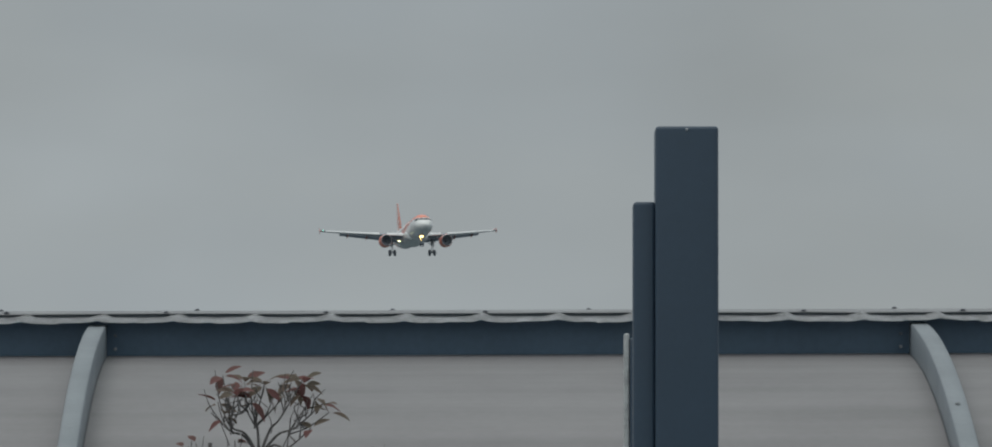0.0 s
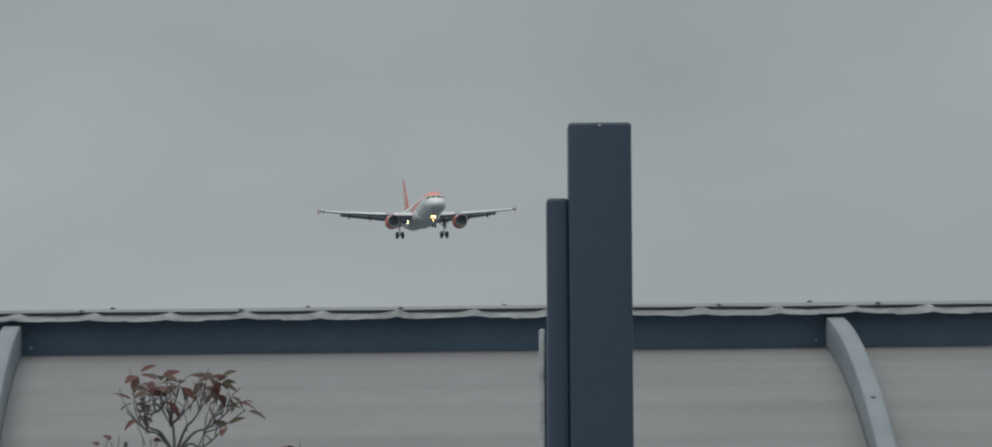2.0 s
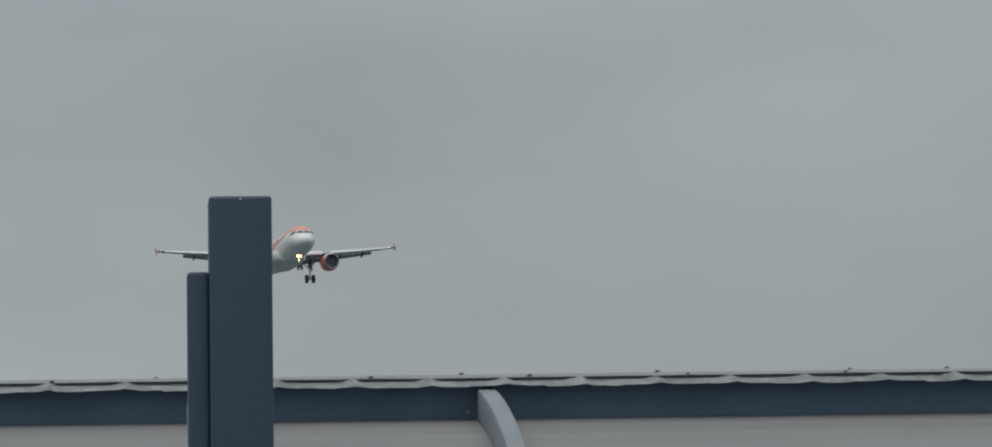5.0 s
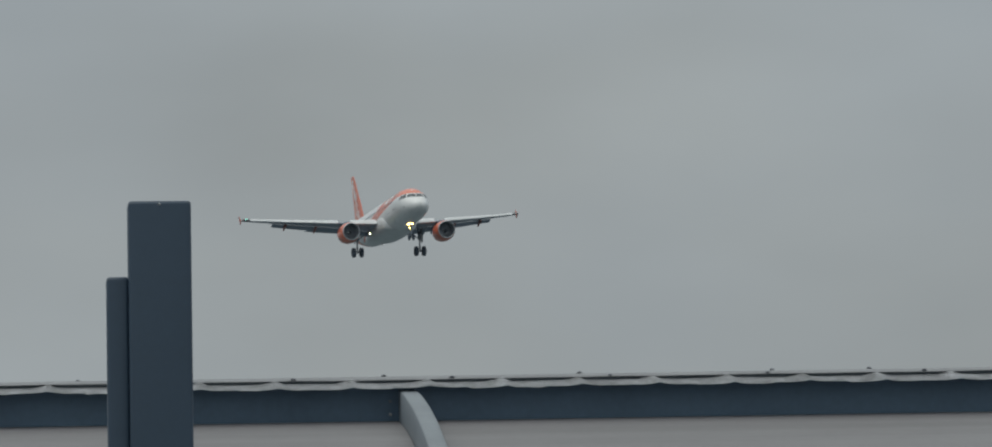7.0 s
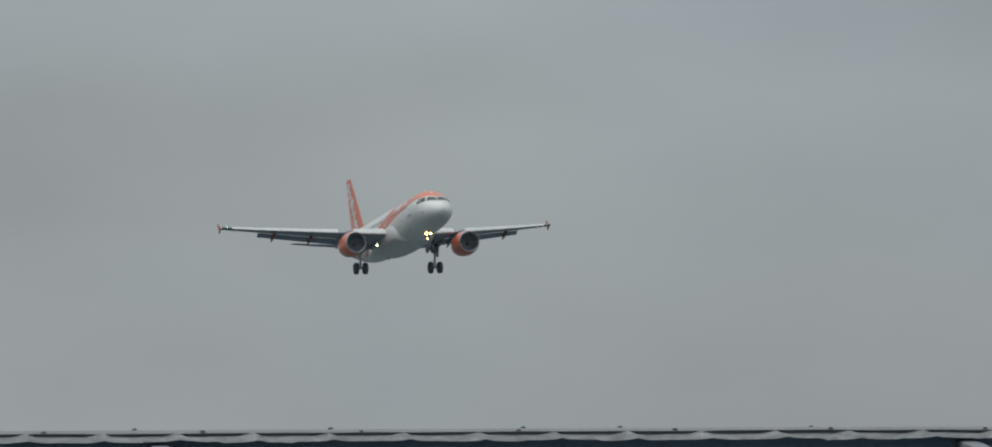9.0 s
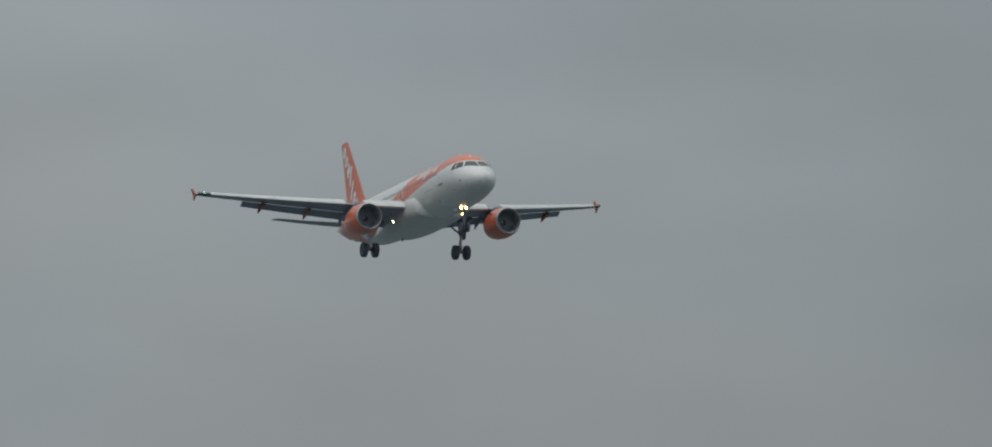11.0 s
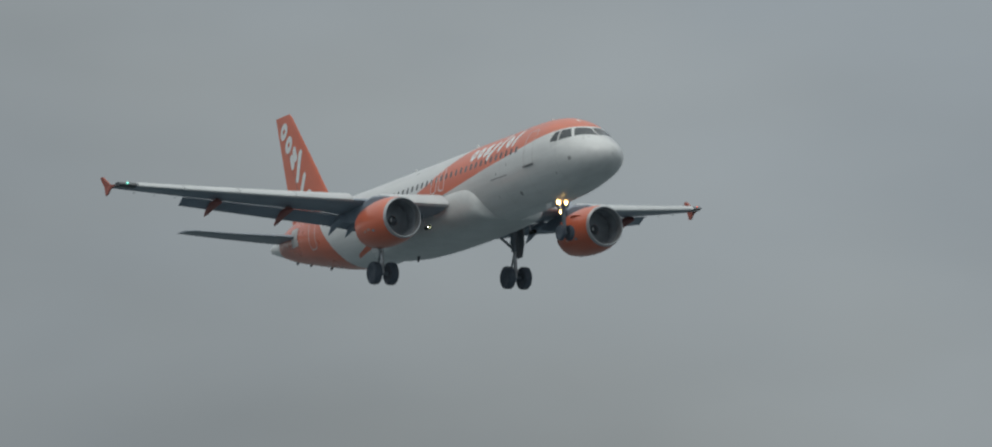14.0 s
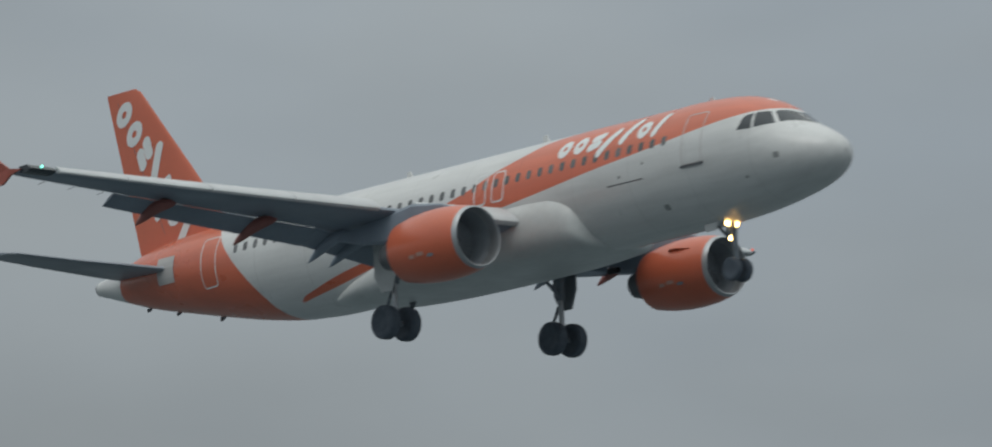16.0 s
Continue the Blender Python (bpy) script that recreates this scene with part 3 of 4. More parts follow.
def build_tail(plane):
    bm = bmesh.new()
    rings = []
    for z, s0, s1, th in ((1.5, 29.2, 34.81, 0.3), (2.05, 29.85, 34.95, 0.28), (2.6, 30.36, 35.08, 0.26), (4.5, 31.87, 35.56, 0.2), (6.5, 33.52, 36.06, 0.14), (7.7, 34.5, 36.36, 0.1), (7.88, 34.8, 36.39, 0.06)):
        sec = wing_section(s1 - s0, 0.5 * th * 2 / (s1 - s0) * 1.0, 0.0, 12)
        rings.append([(-s0 + x, w, z) for x, w in sec])
    loft(bm, rings)
    fin = part("fin", bm, ORANGE_PAINT, plane, "tall orange tail fin with white lettering shapes")
    # the seam of the rudder
    for side in (-1, 1):
        bm = bmesh.new()
        f = lambda z: 33.35 + (z - 2.2) * (35.82 - 33.35) / 5.4
        vs = []
        for k in range(9):
            z = 2.3 + 5.2 * k / 8
            for o in (0, 0.025):
                vs.append(bm.verts.new((-f(z) - o, side * (fin_half(f(z), z) + 0.004), z)))
        for k in range(8):
            bm.faces.new((vs[2 * k], vs[2 * k + 1], vs[2 * k + 3], vs[2 * k + 2]))
        part("rudder_seam", bm, DULL_METAL, fin, smooth=False)
        # white shapes stand for the lettering, running down the fin
        for bm in glyphs(lambda u, v: fin_place(u, v, side), 6.6, 1.35, 0.1):
            part("lettering", bm, LETTER_WHITE, fin, "white lettering shape", smooth=False)
    for side in (-1, 1):
        bm = surface(bmesh.new(), [(side * y, s, z, ch, th, -4) for y, s, z, ch, th in ((0.5, 31.3, 0.58, 4.0, 0.075), (1.2, 31.75, 0.66, 3.75, 0.075), (4, 33.35, 1.0, 2.6, 0.065), (6.0, 34.5, 1.29, 1.8, 0.06), (6.2, 34.9, 1.33, 1.45, 0.05))], 12)
        part("tailplane", bm, TAIL_GREY, plane, "grey tailplane")
        bm = bmesh.new()
        grid = [[bm.verts.new(hull(31.35 + 1.1 * i / 12, 0.12 + 0.05 * i / 12 + 0.95 * j / 5, side, 0.02)) for i in range(13)] for j in range(6)]
        for a, b in zip(grid, grid[1:]):
            for i in range(12):
                bm.faces.new((a[i], a[i + 1], b[i + 1], b[i]))
        part("tailplane_seal", bm, DOOR_LINE, plane, "pale grey plate at the root of the tailplane", smooth=False)
    bm = spun(bmesh.new(), [(-36.9, 0.27), (-37.2, 0.245), (-37.18, 0.2), (-37.0, 0.18)], 0, (0, 0, 0.905), 20)
    part("auxiliary_exhaust", bm, DULL_METAL, plane, "dull metal exhaust at the tail cone")
    return fin


def fin_half(s, z):
    """Half the fin's thickness at station s and height z."""
    f0, f1 = smooth_curve([(1.5, 29.2), (2.05, 29.85), (2.6, 30.36), (4.5, 31.87), (6.5, 33.52), (7.7, 34.5), (7.88, 34.8)])(z), smooth_curve([(1.5, 34.81), (4.5, 35.56), (7.88, 36.39)])(z)
    th = float(np.interp(z, (1.5, 2.05, 2.6, 4.5, 6.5, 7.7, 7.88), (0.3, 0.28, 0.26, 0.2, 0.14, 0.1, 0.06)))
    x = min(max((s - f0) / (f1 - f0), 0.001), 1.0)
    return 5 * th * (0.2969 * math.sqrt(x) - 0.126 * x - 0.3516 * x * x + 0.2843 * x ** 3 - 0.1036 * x ** 4)


def fin_place(u, v, side):
    """Place on the fin: u runs down along the lettering's line, v across it to the front."""
    a, b = Vector((35.66, 7.35)), Vector((31.86, 1.6))
    if side > 0:
        u = 6.6 - u
        v = 0.98 - v
    t = (b - a).normalized()
    across = Vector((-t.y, t.x)) * -1
    q = a + t * u + across * (v - 0.5) * -1
    return Vector((-q.x, side * (fin_half(q.x, q.y) + 0.012), q.y))


# the plain shapes that stand for the lettering: a ring, or a bar between two points; along, up
RING, BAR = "ring", "bar"
SHAPES = (
    (RING, (0.36, 0.36), (0.24, 0.25)), (RING, (1.32, 0.36), (0.24, 0.25)),
    (BAR, (2.05, 0.12), (2.5, 0.22)), (BAR, (2.12, 0.5), (2.55, 0.6)),
    (BAR, (2.72, -0.2), (3.5, 0.62)), (BAR, (4.0, 0.08), (4.55, 0.95)),
    (RING, (5.22, 0.36), (0.24, 0.25)), (BAR, (5.95, 0.08), (6.25, 0.85)),
)


def glyphs(place, length, height, slant=0.08):
    """Thick white rings and bars with rounded ends, laid on a surface by place(u, v)."""
    k = length / 6.6
    for kind, a, b in SHAPES:
        bm = bmesh.new()
        inner, outer = [], []
        if kind == RING:
            for j in range(29):
                q = 2 * math.pi * j / 28
                for line, grow in ((inner, -0.135), (outer, 0.14)):
                    v = a[1] + (b[1] + grow) * math.sin(q)
                    line.append(bm.verts.new(place((a[0] + (b[0] + grow) * math.cos(q) + slant * v) * k, v * height)))
        else:
            a, b = Vector(a), Vector(b)
            t = (b - a).normalized()
            n = Vector((-t.y, t.x))
            half, steps = 0.175, 20
            reach = (b - a).length + 2 * half
            for j in range(steps + 1):
                f = -half + reach * j / steps
                end = max(-f, f - (b - a).length, 0.0)
                w = math.sqrt(max(half * half - end * end, 4e-4))
                for line, sign in ((inner, -1), (outer, 1)):
                    q = a + t * f + n * w * sign
                    line.append(bm.verts.new(place((q.x + slant * q.y) * k, q.y * height)))
        for p, q, r, s in zip(inner, inner[1:], outer[1:], outer):
            bm.faces.new((p, q, r, s))
        yield bm


def wheel(parent, centre, radius, width, name="wheel"):
    """A wheel lying across the airliner: tyre, rim."""
    w, r = width / 2, radius
    prof = [(-w * 0.75, r * 0.55), (-w, r * 0.72), (-w * 0.98, r * 0.86), (-w * 0.75, r * 0.97), (-w * 0.3, r), (w * 0.3, r), (w * 0.75, r * 0.97), (w * 0.98, r * 0.86), (w, r * 0.72), (w * 0.75, r * 0.55)]
    hub = part(name, spun(bmesh.new(), prof, 1, centre, 32), RUBBER, parent, "black tyre on a grey rim")
    rim = [(-w * 0.6, 0.02), (-w * 0.62, r * 0.2), (-w * 0.45, r * 0.35), (-w * 0.72, r * 0.56), (w * 0.72, r * 0.56), (w * 0.45, r * 0.35), (w * 0.62, r * 0.2), (w * 0.6, 0.02)]
    part("rim", spun(bmesh.new(), rim, 1, centre, 24), DULL_METAL, hub, "grey metal rim")
    return hub


def build_gear(plane):
    for d in (-1, 1):
        base = Vector((-17.43 + 0.07 * d, d * 3.79, -3.73))
        leg = part("main_gear_leg", tube(bmesh.new(), base + Vector((0.0, 0.0, 1.35)), base + Vector((0.12, -d * 0.1, 2.75)), 0.17, 0.2, 16), GEAR_GREY, plane, "grey main landing gear leg")
        part("piston", tube(bmesh.new(), base, base + Vector((0, 0, 1.5)), 0.1, 0.1, 14), BARE_METAL, leg, "bright metal piston")
        part("axle", tube(bmesh.new(), base + Vector((0, -0.5, 0)), base + Vector((0, 0.5, 0)), 0.09, 0.09, 12), GEAR_GREY, leg)
        part("side_stay", tube(bmesh.new(), base + Vector((0.05, -d * 0.05, 1.45)), base + Vector((0.1, -d * 1.25, 2.35)), 0.07, 0.07, 10), GEAR_GREY, leg)
        part("torque_link", tube(bmesh.new(), base + Vector((-0.1, 0, 0.1)), base + Vector((-0.42, 0, 0.62)), 0.06, 0.05, 8), GEAR_GREY, leg)
        part("torque_link", tube(bmesh.new(), base + Vector((-0.42, 0, 0.62)), base + Vector((-0.12, 0, 1.15)), 0.05, 0.06, 8), GEAR_GREY, leg)
        bm = bmesh.new()
        ring = [(0.5, 2.75), (-0.62, 2.75), (-0.6, 1.6), (-0.3, 1.05), (0.22, 1.05), (0.48, 1.7)]
        loft(bm, [[base + Vector((x, d * (0.26 + o), z)) for x, z in ring] for o in (0.0, 0.05)])
        part("gear_door", bm, GEAR_DOOR_SHADED, leg, "gear door on the leg, grey inside with shade in its colour", smooth=False)
        bm = bmesh.new()
        loft(bm, [[base + Vector((x * 1.02, d * (0.312 + o), z)) for x, z in ring] for o in (0.0, 0.012)])
        part("door_skin", bm, FAIRING_WHITE, leg, "white outer skin of the gear door", smooth=False)
        for o in (-0.465, 0.465):
            wheel(plane, base + Vector((0, o, 0)), 0.585, 0.42, "main_wheel")
    base = Vector((-5.15, 0, -3.62))
    leg = part("nose_gear_leg", tube(bmesh.new(), base, base + Vector((-0.12, 0, 1.75)), 0.085, 0.12, 14), GEAR_GREY, plane, "grey nose landing gear leg")
    part("drag_stay", tube(bmesh.new(), base + Vector((-0.05, 0, 0.85)), base + Vector((-0.95, 0, 1.75)), 0.055, 0.055, 10), GEAR_GREY, leg)
    part("axle", tube(bmesh.new(), base + Vector((0, -0.3, 0)), base + Vector((0, 0.3, 0)), 0.06, 0.06, 10), GEAR_GREY, leg)
    for o in (-0.25, 0.25):
        wheel(plane, base + Vector((0, o, 0)), 0.39, 0.22, "nose_wheel")
        bm = bmesh.new()
        ring = [(-0.3, 1.6), (-0.9, 1.58), (-0.85, 1.32), (-0.4, 1.34)]
        loft(bm, [[base + Vector((x, o * 1.9 + p, z)) for x, z in ring] for p in (-0.02, 0.02)])
        part("nose_gear_door", bm, WHITE_PAINT, leg, "white nose gear door", smooth=False)
    # two lamps side by side and one lower, glowing
    for y, z, r in ((-0.2, 1.56, 0.12), (0.2, 1.56, 0.12), (-0.07, 1.06, 0.105)):
        c = base + Vector((-0.15, y, z))
        bm = spun(bmesh.new(), [(-0.16, 0.03), (-0.1, r * 0.85), (0.0, r), (0.005, r * 0.9)], 0, c, 20)
        part("lamp_housing", bm, GEAR_GREY, leg)
        part("landing_lamp", spun(bmesh.new(), [(0.004, r * 0.9), (0.02, r * 0.5), (0.025, 0.002)], 0, c, 20), LAMP_WARM, leg, "glowing warm nose gear lamp")


def build_airliner():
    plane = thing("airliner", "white and orange twin-engine airliner on its landing approach, wheels down", "airplane")
    body = build_fuselage(plane)
    # belly fairing
    bm = bmesh.new()
    rings = []
    shape = ((10.5, 0.9, -2.0, -1.6), (10.57, 1.4, -2.05, -1.15), (10.7, 1.8, -2.09, -0.78), (10.92, 2.0, -2.12, -0.46), (11.35, 2.13, -2.15, -0.17), (12.0, 2.21, -2.19, -0.02), (13.5, 2.27, -2.24, 0.0), (16, 2.27, -2.26, -0.25), (18.5, 2.18, -2.25, -0.55), (20.5, 2.02, -2.2, -0.9), (22, 1.75, -2.12, -1.3), (23.2, 1.2, -2.0, -1.6))
    across, under, over = [smooth_curve([(row[0], row[k]) for row in shape]) for k in (1, 2, 3)]
    for s in [10.5, 10.52, 10.545, 10.57, 10.61, 10.65] + list(np.arange(10.7, 12.1, 0.1)) + list(np.arange(12.4, 23.2, 0.6)) + [23.2]:
        w, b, t = across(s), under(s), over(s)
        c, h = (t + b) / 2, (t - b) / 2
        rings.append([(-s, w * math.copysign(abs(math.cos(q)) ** 0.5, math.cos(q)), c + h * math.copysign(abs(math.sin(q)) ** 0.8, math.sin(q))) for q in [2 * math.pi * (k + 0.5) / 64 for k in range(64)]])
    loft(bm, rings)
    part("belly_fairing", bm, FAIRING_WHITE, plane, "pale belly fairing round the wing roots", sharp=60)
    # cockpit glazing: side by side panes on both sides
    for side in (-1, 1):
        for quad in COCKPIT:
            part("cockpit_window", cockpit_pane(quad, side), GLASS_DARK, body, "dark cockpit window")
    # cabin windows
    for side in (-1, 1):
        first = None
        for k in range(41):
            s = 6.35 + 0.533 * k
            if s > 25.2:
                part("cabin_window", rounded(s - 0.105, s + 0.105, 0.52, 0.86, 0.09, side, 0.006), CABIN_WINDOW, body)
            elif first is None:
                first = (part("cabin_window", rounded(s - 0.105, s + 0.105, 0.52, 0.86, 0.09, side, 0.006), CABIN_WINDOW, body), s)
            else:
                again(first[0], "cabin_window", body, Matrix.Translation((-(s - first[1]), 0, 0)))
        # doors and exits
        part("front_door", outline(4.58, 5.5, -0.32, 1.55, 0.16, 0.045, side), DOOR_LINE, body, "outline of the front cabin door")
        part("door_sill", patch(((4.52, -0.39), (5.57, -0.39), (5.57, -0.3), (4.52, -0.3)), side, 0.03), DULL_METAL, body, "dull metal door sill")
        part("rear_door", outline(28.75, 29.65, -0.45, 1.45, 0.16, 0.045, side), LETTER_WHITE, body, "pale outline of the rear cabin door")
        for s0 in (13.92, 14.78):
            part("overwing_exit", outline(s0, s0 + 0.6, 0.0, 1.12, 0.16, 0.048, side, 0.012), LETTER_WHITE, body, "white outline of an overwing exit")
        # white shapes stand for the lettering on the band
        for bm in glyphs(lambda u, v: girth(11.55 - u if side < 0 else 6.3 + u, 1.04 + v, side, 0.012), 5.1, 0.98):
            part("lettering", bm, LETTER_WHITE, body, "white lettering shape", smooth=False)
        part("marking", patch(((7.35, -0.42), (9.0, -0.42), (9.0, -0.38), (7.35, -0.38)), side, 0.008, 10, 1), DULL_METAL, body, smooth=False)
        for s, v, r in ((1.72, -0.55, 0.1), (6.75, -1.55, 0.12), (8.4, -0.18, 0.05), (7.3, 0.1, 0.05), (3.0, -1.1, 0.05)):
            part("port", rounded(s - r, s + r, v - r, v + r, r * 0.6, side, 0.006), PORT_GREY, body)
    # small white marks on the crown above the cockpit
    for y in (-0.42, -0.22):
        bm = bmesh.new()
        ring = [bm.verts.new((-s, y + o, TOP(s) - (y + o) ** 2 * 0.42 + 0.012)) for s, o in ((2.75, 0), (2.75, 0.1), (3.1, 0.1), (3.1, 0))]
        bm.faces.new(ring)
        part("marking", bm, LETTER_WHITE, body, "small white marking bar", smooth=False)
    # aerials
    for s, z, h in ((5.6, 2.05, 0.2), (13.5, 2.07, 0.34), (20.3, 2.07, 0.28)):
        bm = bmesh.new()
        loft(bm, [[(-s - a, o, z - 0.03 + b) for a, b in ((0, 0), (0.2, h), (0.34, h), (0.4, 0))] for o in (-0.02, 0.02)])
        part("aerial", bm, WHITE_PAINT, body, smooth=False)
    for s, z, h in ((20.5, -2.18, 0.33), (2.0, BOTTOM(2.0), 0.09), (30.35, BOTTOM(30.35), 0.15), (32.7, BOTTOM(32.7), 0.11), (34.3, BOTTOM(34.3), 0.13)):
        bm = bmesh.new()
        loft(bm, [[(-s - a, o, z + 0.05 - b) for a, b in ((0, 0), (0.22, h), (0.34, h), (0.36, 0))] for o in (-0.02, 0.02)])
        part("aerial", bm, DARK_GREY, body, smooth=False)
    build_wing(plane, -1, "grey right wing with lowered flaps")
    build_wing(plane, 1, "grey left wing with lowered flaps")
    build_engine(plane, -1)
    build_engine(plane, 1)
    build_tail(plane)
    build_gear(plane)
    # lamp that hangs under the right wing root, and its twin
    for y in (-3.0, 3.0):
        c = Vector((-14.05, y, -1.97))
        part("lamp_arm", tube(bmesh.new(), c + Vector((-0.1, 0, 0)), c + Vector((-0.35, 0, 0.75)), 0.05, 0.05, 8), GEAR_GREY, plane)
        part("lamp_housing", spun(bmesh.new(), [(-0.16, 0.03), (-0.08, 0.1), (0.36, 0.11), (0.358, 0.1), (0.04, 0.098)], 0, c, 20, False), LAMP_BLACK, plane)
        part("wing_lamp", spun(bmesh.new(), [(0.04, 0.098), (0.045, 0.05), (0.047, 0.002)], 0, c, 20), LAMP_PALE if y < 0 else GLASS_DARK, plane, "glowing pale lamp under the wing root" if y < 0 else "unlit lamp under the wing root")
    return plane


SLAT_METAL = material("slat_metal", (0.6, 0.62, 0.63), 0.38, 0.1, 0.08, 0.8, 20)
TAIL_GREY = material("tail_grey", (0.255, 0.29, 0.335), 0.4, 0, 0.1, 0.8, 15)
# gear grey is lifted and blued in place of haze
GEAR_GREY = material("gear_grey", (0.24, 0.275, 0.31), 0.45, 0.2, 0.2, 4, 30)
# grey of the door's inner face, its shadow mixed into the base
GEAR_DOOR_SHADED = material("gear_door_shaded_grey", (0.2, 0.22, 0.245), 0.4, 0, 0.1, 2, 20)
FAIRING_WHITE = material("fairing_white", (0.62, 0.64, 0.635), 0.35, 0, 0.09, 0.9, 5)
DOOR_LINE = material("door_line", (0.52, 0.5, 0.49), 0.4, 0, 0.05, 2, 20)
LAMP_BLACK = material("lamp_black", (0.02, 0.02, 0.022), 0.8, 0, 0.1, 4, 30)
LAMP_RED = glowing("lamp_red", (1.0, 0.15, 0.08), 0.6)

# panes from the middle post outwards, each as four corners (station, height) with the middle ones on the axis
COCKPIT = (
    ((1.24, 0.50, 0.04), (1.86, 0.57, 1.05), (2.25, 1.04, 0.8), (1.98, 1.05, 0.04)),
    ((1.94, 0.56, 0.0), (2.55, 0.48, 0.0), (2.69, 1.03, 0.0), (2.33, 1.04, 0.0)),
    ((2.63, 0.46, 0.0), (3.14, 0.47, 0.0), (3.02, 0.94, 0.0), (2.75, 1.02, 0.0)),
)


def cockpit_pane(quad, side):
    """A pane on the nose: corners (station, height, distance from the axis, or 0 where the height gives it)."""
    def on_skin(s, z, y):
        if not y:
            return hull(s, z, side, 0.006)
        top, bottom, wide = TOP(s), BOTTOM(s), WIDE(s)
        c, h = (top + bottom) / 2, (top - bottom) / 2
        return Vector((-s, side * y, c + h * math.sqrt(max(0, 1 - (y / wide) ** 2)) + 0.008))
    bm = bmesh.new()
    rows = []
    for j in range(7):
        t = j / 6
        row = []
        for i in range(7):
            u = i / 6
            q = [(quad[0][k] * (1 - u) + quad[1][k] * u) * (1 - t) + (quad[3][k] * (1 - u) + quad[2][k] * u) * t for k in range(3)]
            row.append(bm.verts.new(on_skin(*q)))
        rows.append(row)
    for j in range(6):
        for i in range(6):
            bm.faces.new((rows[j][i], rows[j][i + 1], rows[j + 1][i + 1], rows[j + 1][i]))
    return bm


airliner = build_airliner()

def flight(t):
    """The airliner's pose on its glide path at t seconds: nose at the origin, x ahead, y to its left wing."""
    at = Vector((-13.159, 1226.138, 75.468)) + Vector((8.6729, -66.1773, -2.6888)) * t
    sway = [float(np.interp(t, (0, 4, 8, 12, 13, 16), k)) for k in ((0, 0, 0, 0, 0, 0), (-0.091, -0.288, -0.124, 0.382, 0.477, 0.284), (-0.126, -0.043, 0.466, -0.186, 0.210, 0.346))]
    a, b, c = [radians(s + v + w * (t - 8)) for s, (v, w) in zip(sway, ((170.7679, 0.00811), (4.0494, 0.05752), (0.4298, 0.01164)))]
    ahead = Vector((math.sin(a) * math.cos(b), math.cos(a) * math.cos(b), math.sin(b)))
    left = Vector((-math.cos(a), math.sin(a), 0))
    up = ahead.cross(left)
    left, up = math.cos(c) * left + math.sin(c) * up, -math.sin(c) * left + math.cos(c) * up
    m = Matrix((ahead, left, up)).transposed().to_4x4()
    m.translation = at
    return m


# ---- ground ----
GROUND = material("ground_cover", (0.064, 0.084, 0.083), 0.9, 0, 0.2, 0.08, 6, 0.3, tint=(0.088, 0.112, 0.135))
bm = bmesh.new()
bmesh.ops.create_grid(bm, x_segments=40, y_segments=40, size=4500)
ground = part("ground", bm, GROUND, None, "open ground of rough grass and worn tarmac", smooth=False)
tagged(ground, category="ground", kind="structure")


# ---- the posts ----
def hollow_post(name, label, x0, x1, y0, y1, top, mat):
    post = thing(name, label, "post", "steel posts")
    lean = radians(0.55)
    post.matrix_basis = Matrix.Translation(((x0 + x1) / 2 - top * math.tan(lean), (y0 + y1) / 2, 0)) @ Matrix.Rotation(lean, 4, "Y")
    w, d = (x1 - x0) / 2, (y1 - y0) / 2
    part("shaft", box(bmesh.new(), -w, w, -d, d, 0, top, 0.006, 3), mat, post)
    part("base_plate", box(bmesh.new(), -w - 0.05, w + 0.05, -d - 0.05, d + 0.05, 0, 0.012, 0.003, 1), mat, post)
    return post


WHITE_PLASTIC = material("white_plastic", (0.45, 0.465, 0.47), 0.5, 0, 0.25, 30, 90)
tall = hollow_post("tall_post", "tall dark blue-grey square steel post", 0.2245, 0.330, 11.0, 11.1, 2.387, STEEL_BLUE)
short = hollow_post("short_post", "shorter dark blue-grey steel post beside the tall one", 0.1865, 0.224, 11.02, 11.09, 2.262, STEEL_BLUE)

bm = spun(bmesh.new(), [(0.0, 0.0024), (0.001, 0.002), (0.0014, 0.0008)], 0, (0, 0, 0), 12)
bm.transform(Matrix.Translation((0.0, -0.05, 2.381)) @ Matrix.Rotation(radians(-90), 4, "Z"))
part("rivet", bm, BARE_METAL, tall, "small bright rivet")
latch = hollow_post("latch_post", "slim dark steel post with a white edge strip", 0.2505, 0.285, 14.57, 14.63, 2.185, STEEL_BLUE)
bm = bmesh.new()
box(bm, -0.0305, -0.018, -0.025, 0.025, 0.02, 2.195, 0.005, 3)
part("edge_strip", bm, WHITE_PLASTIC, latch, "weathered white plastic edge strip")


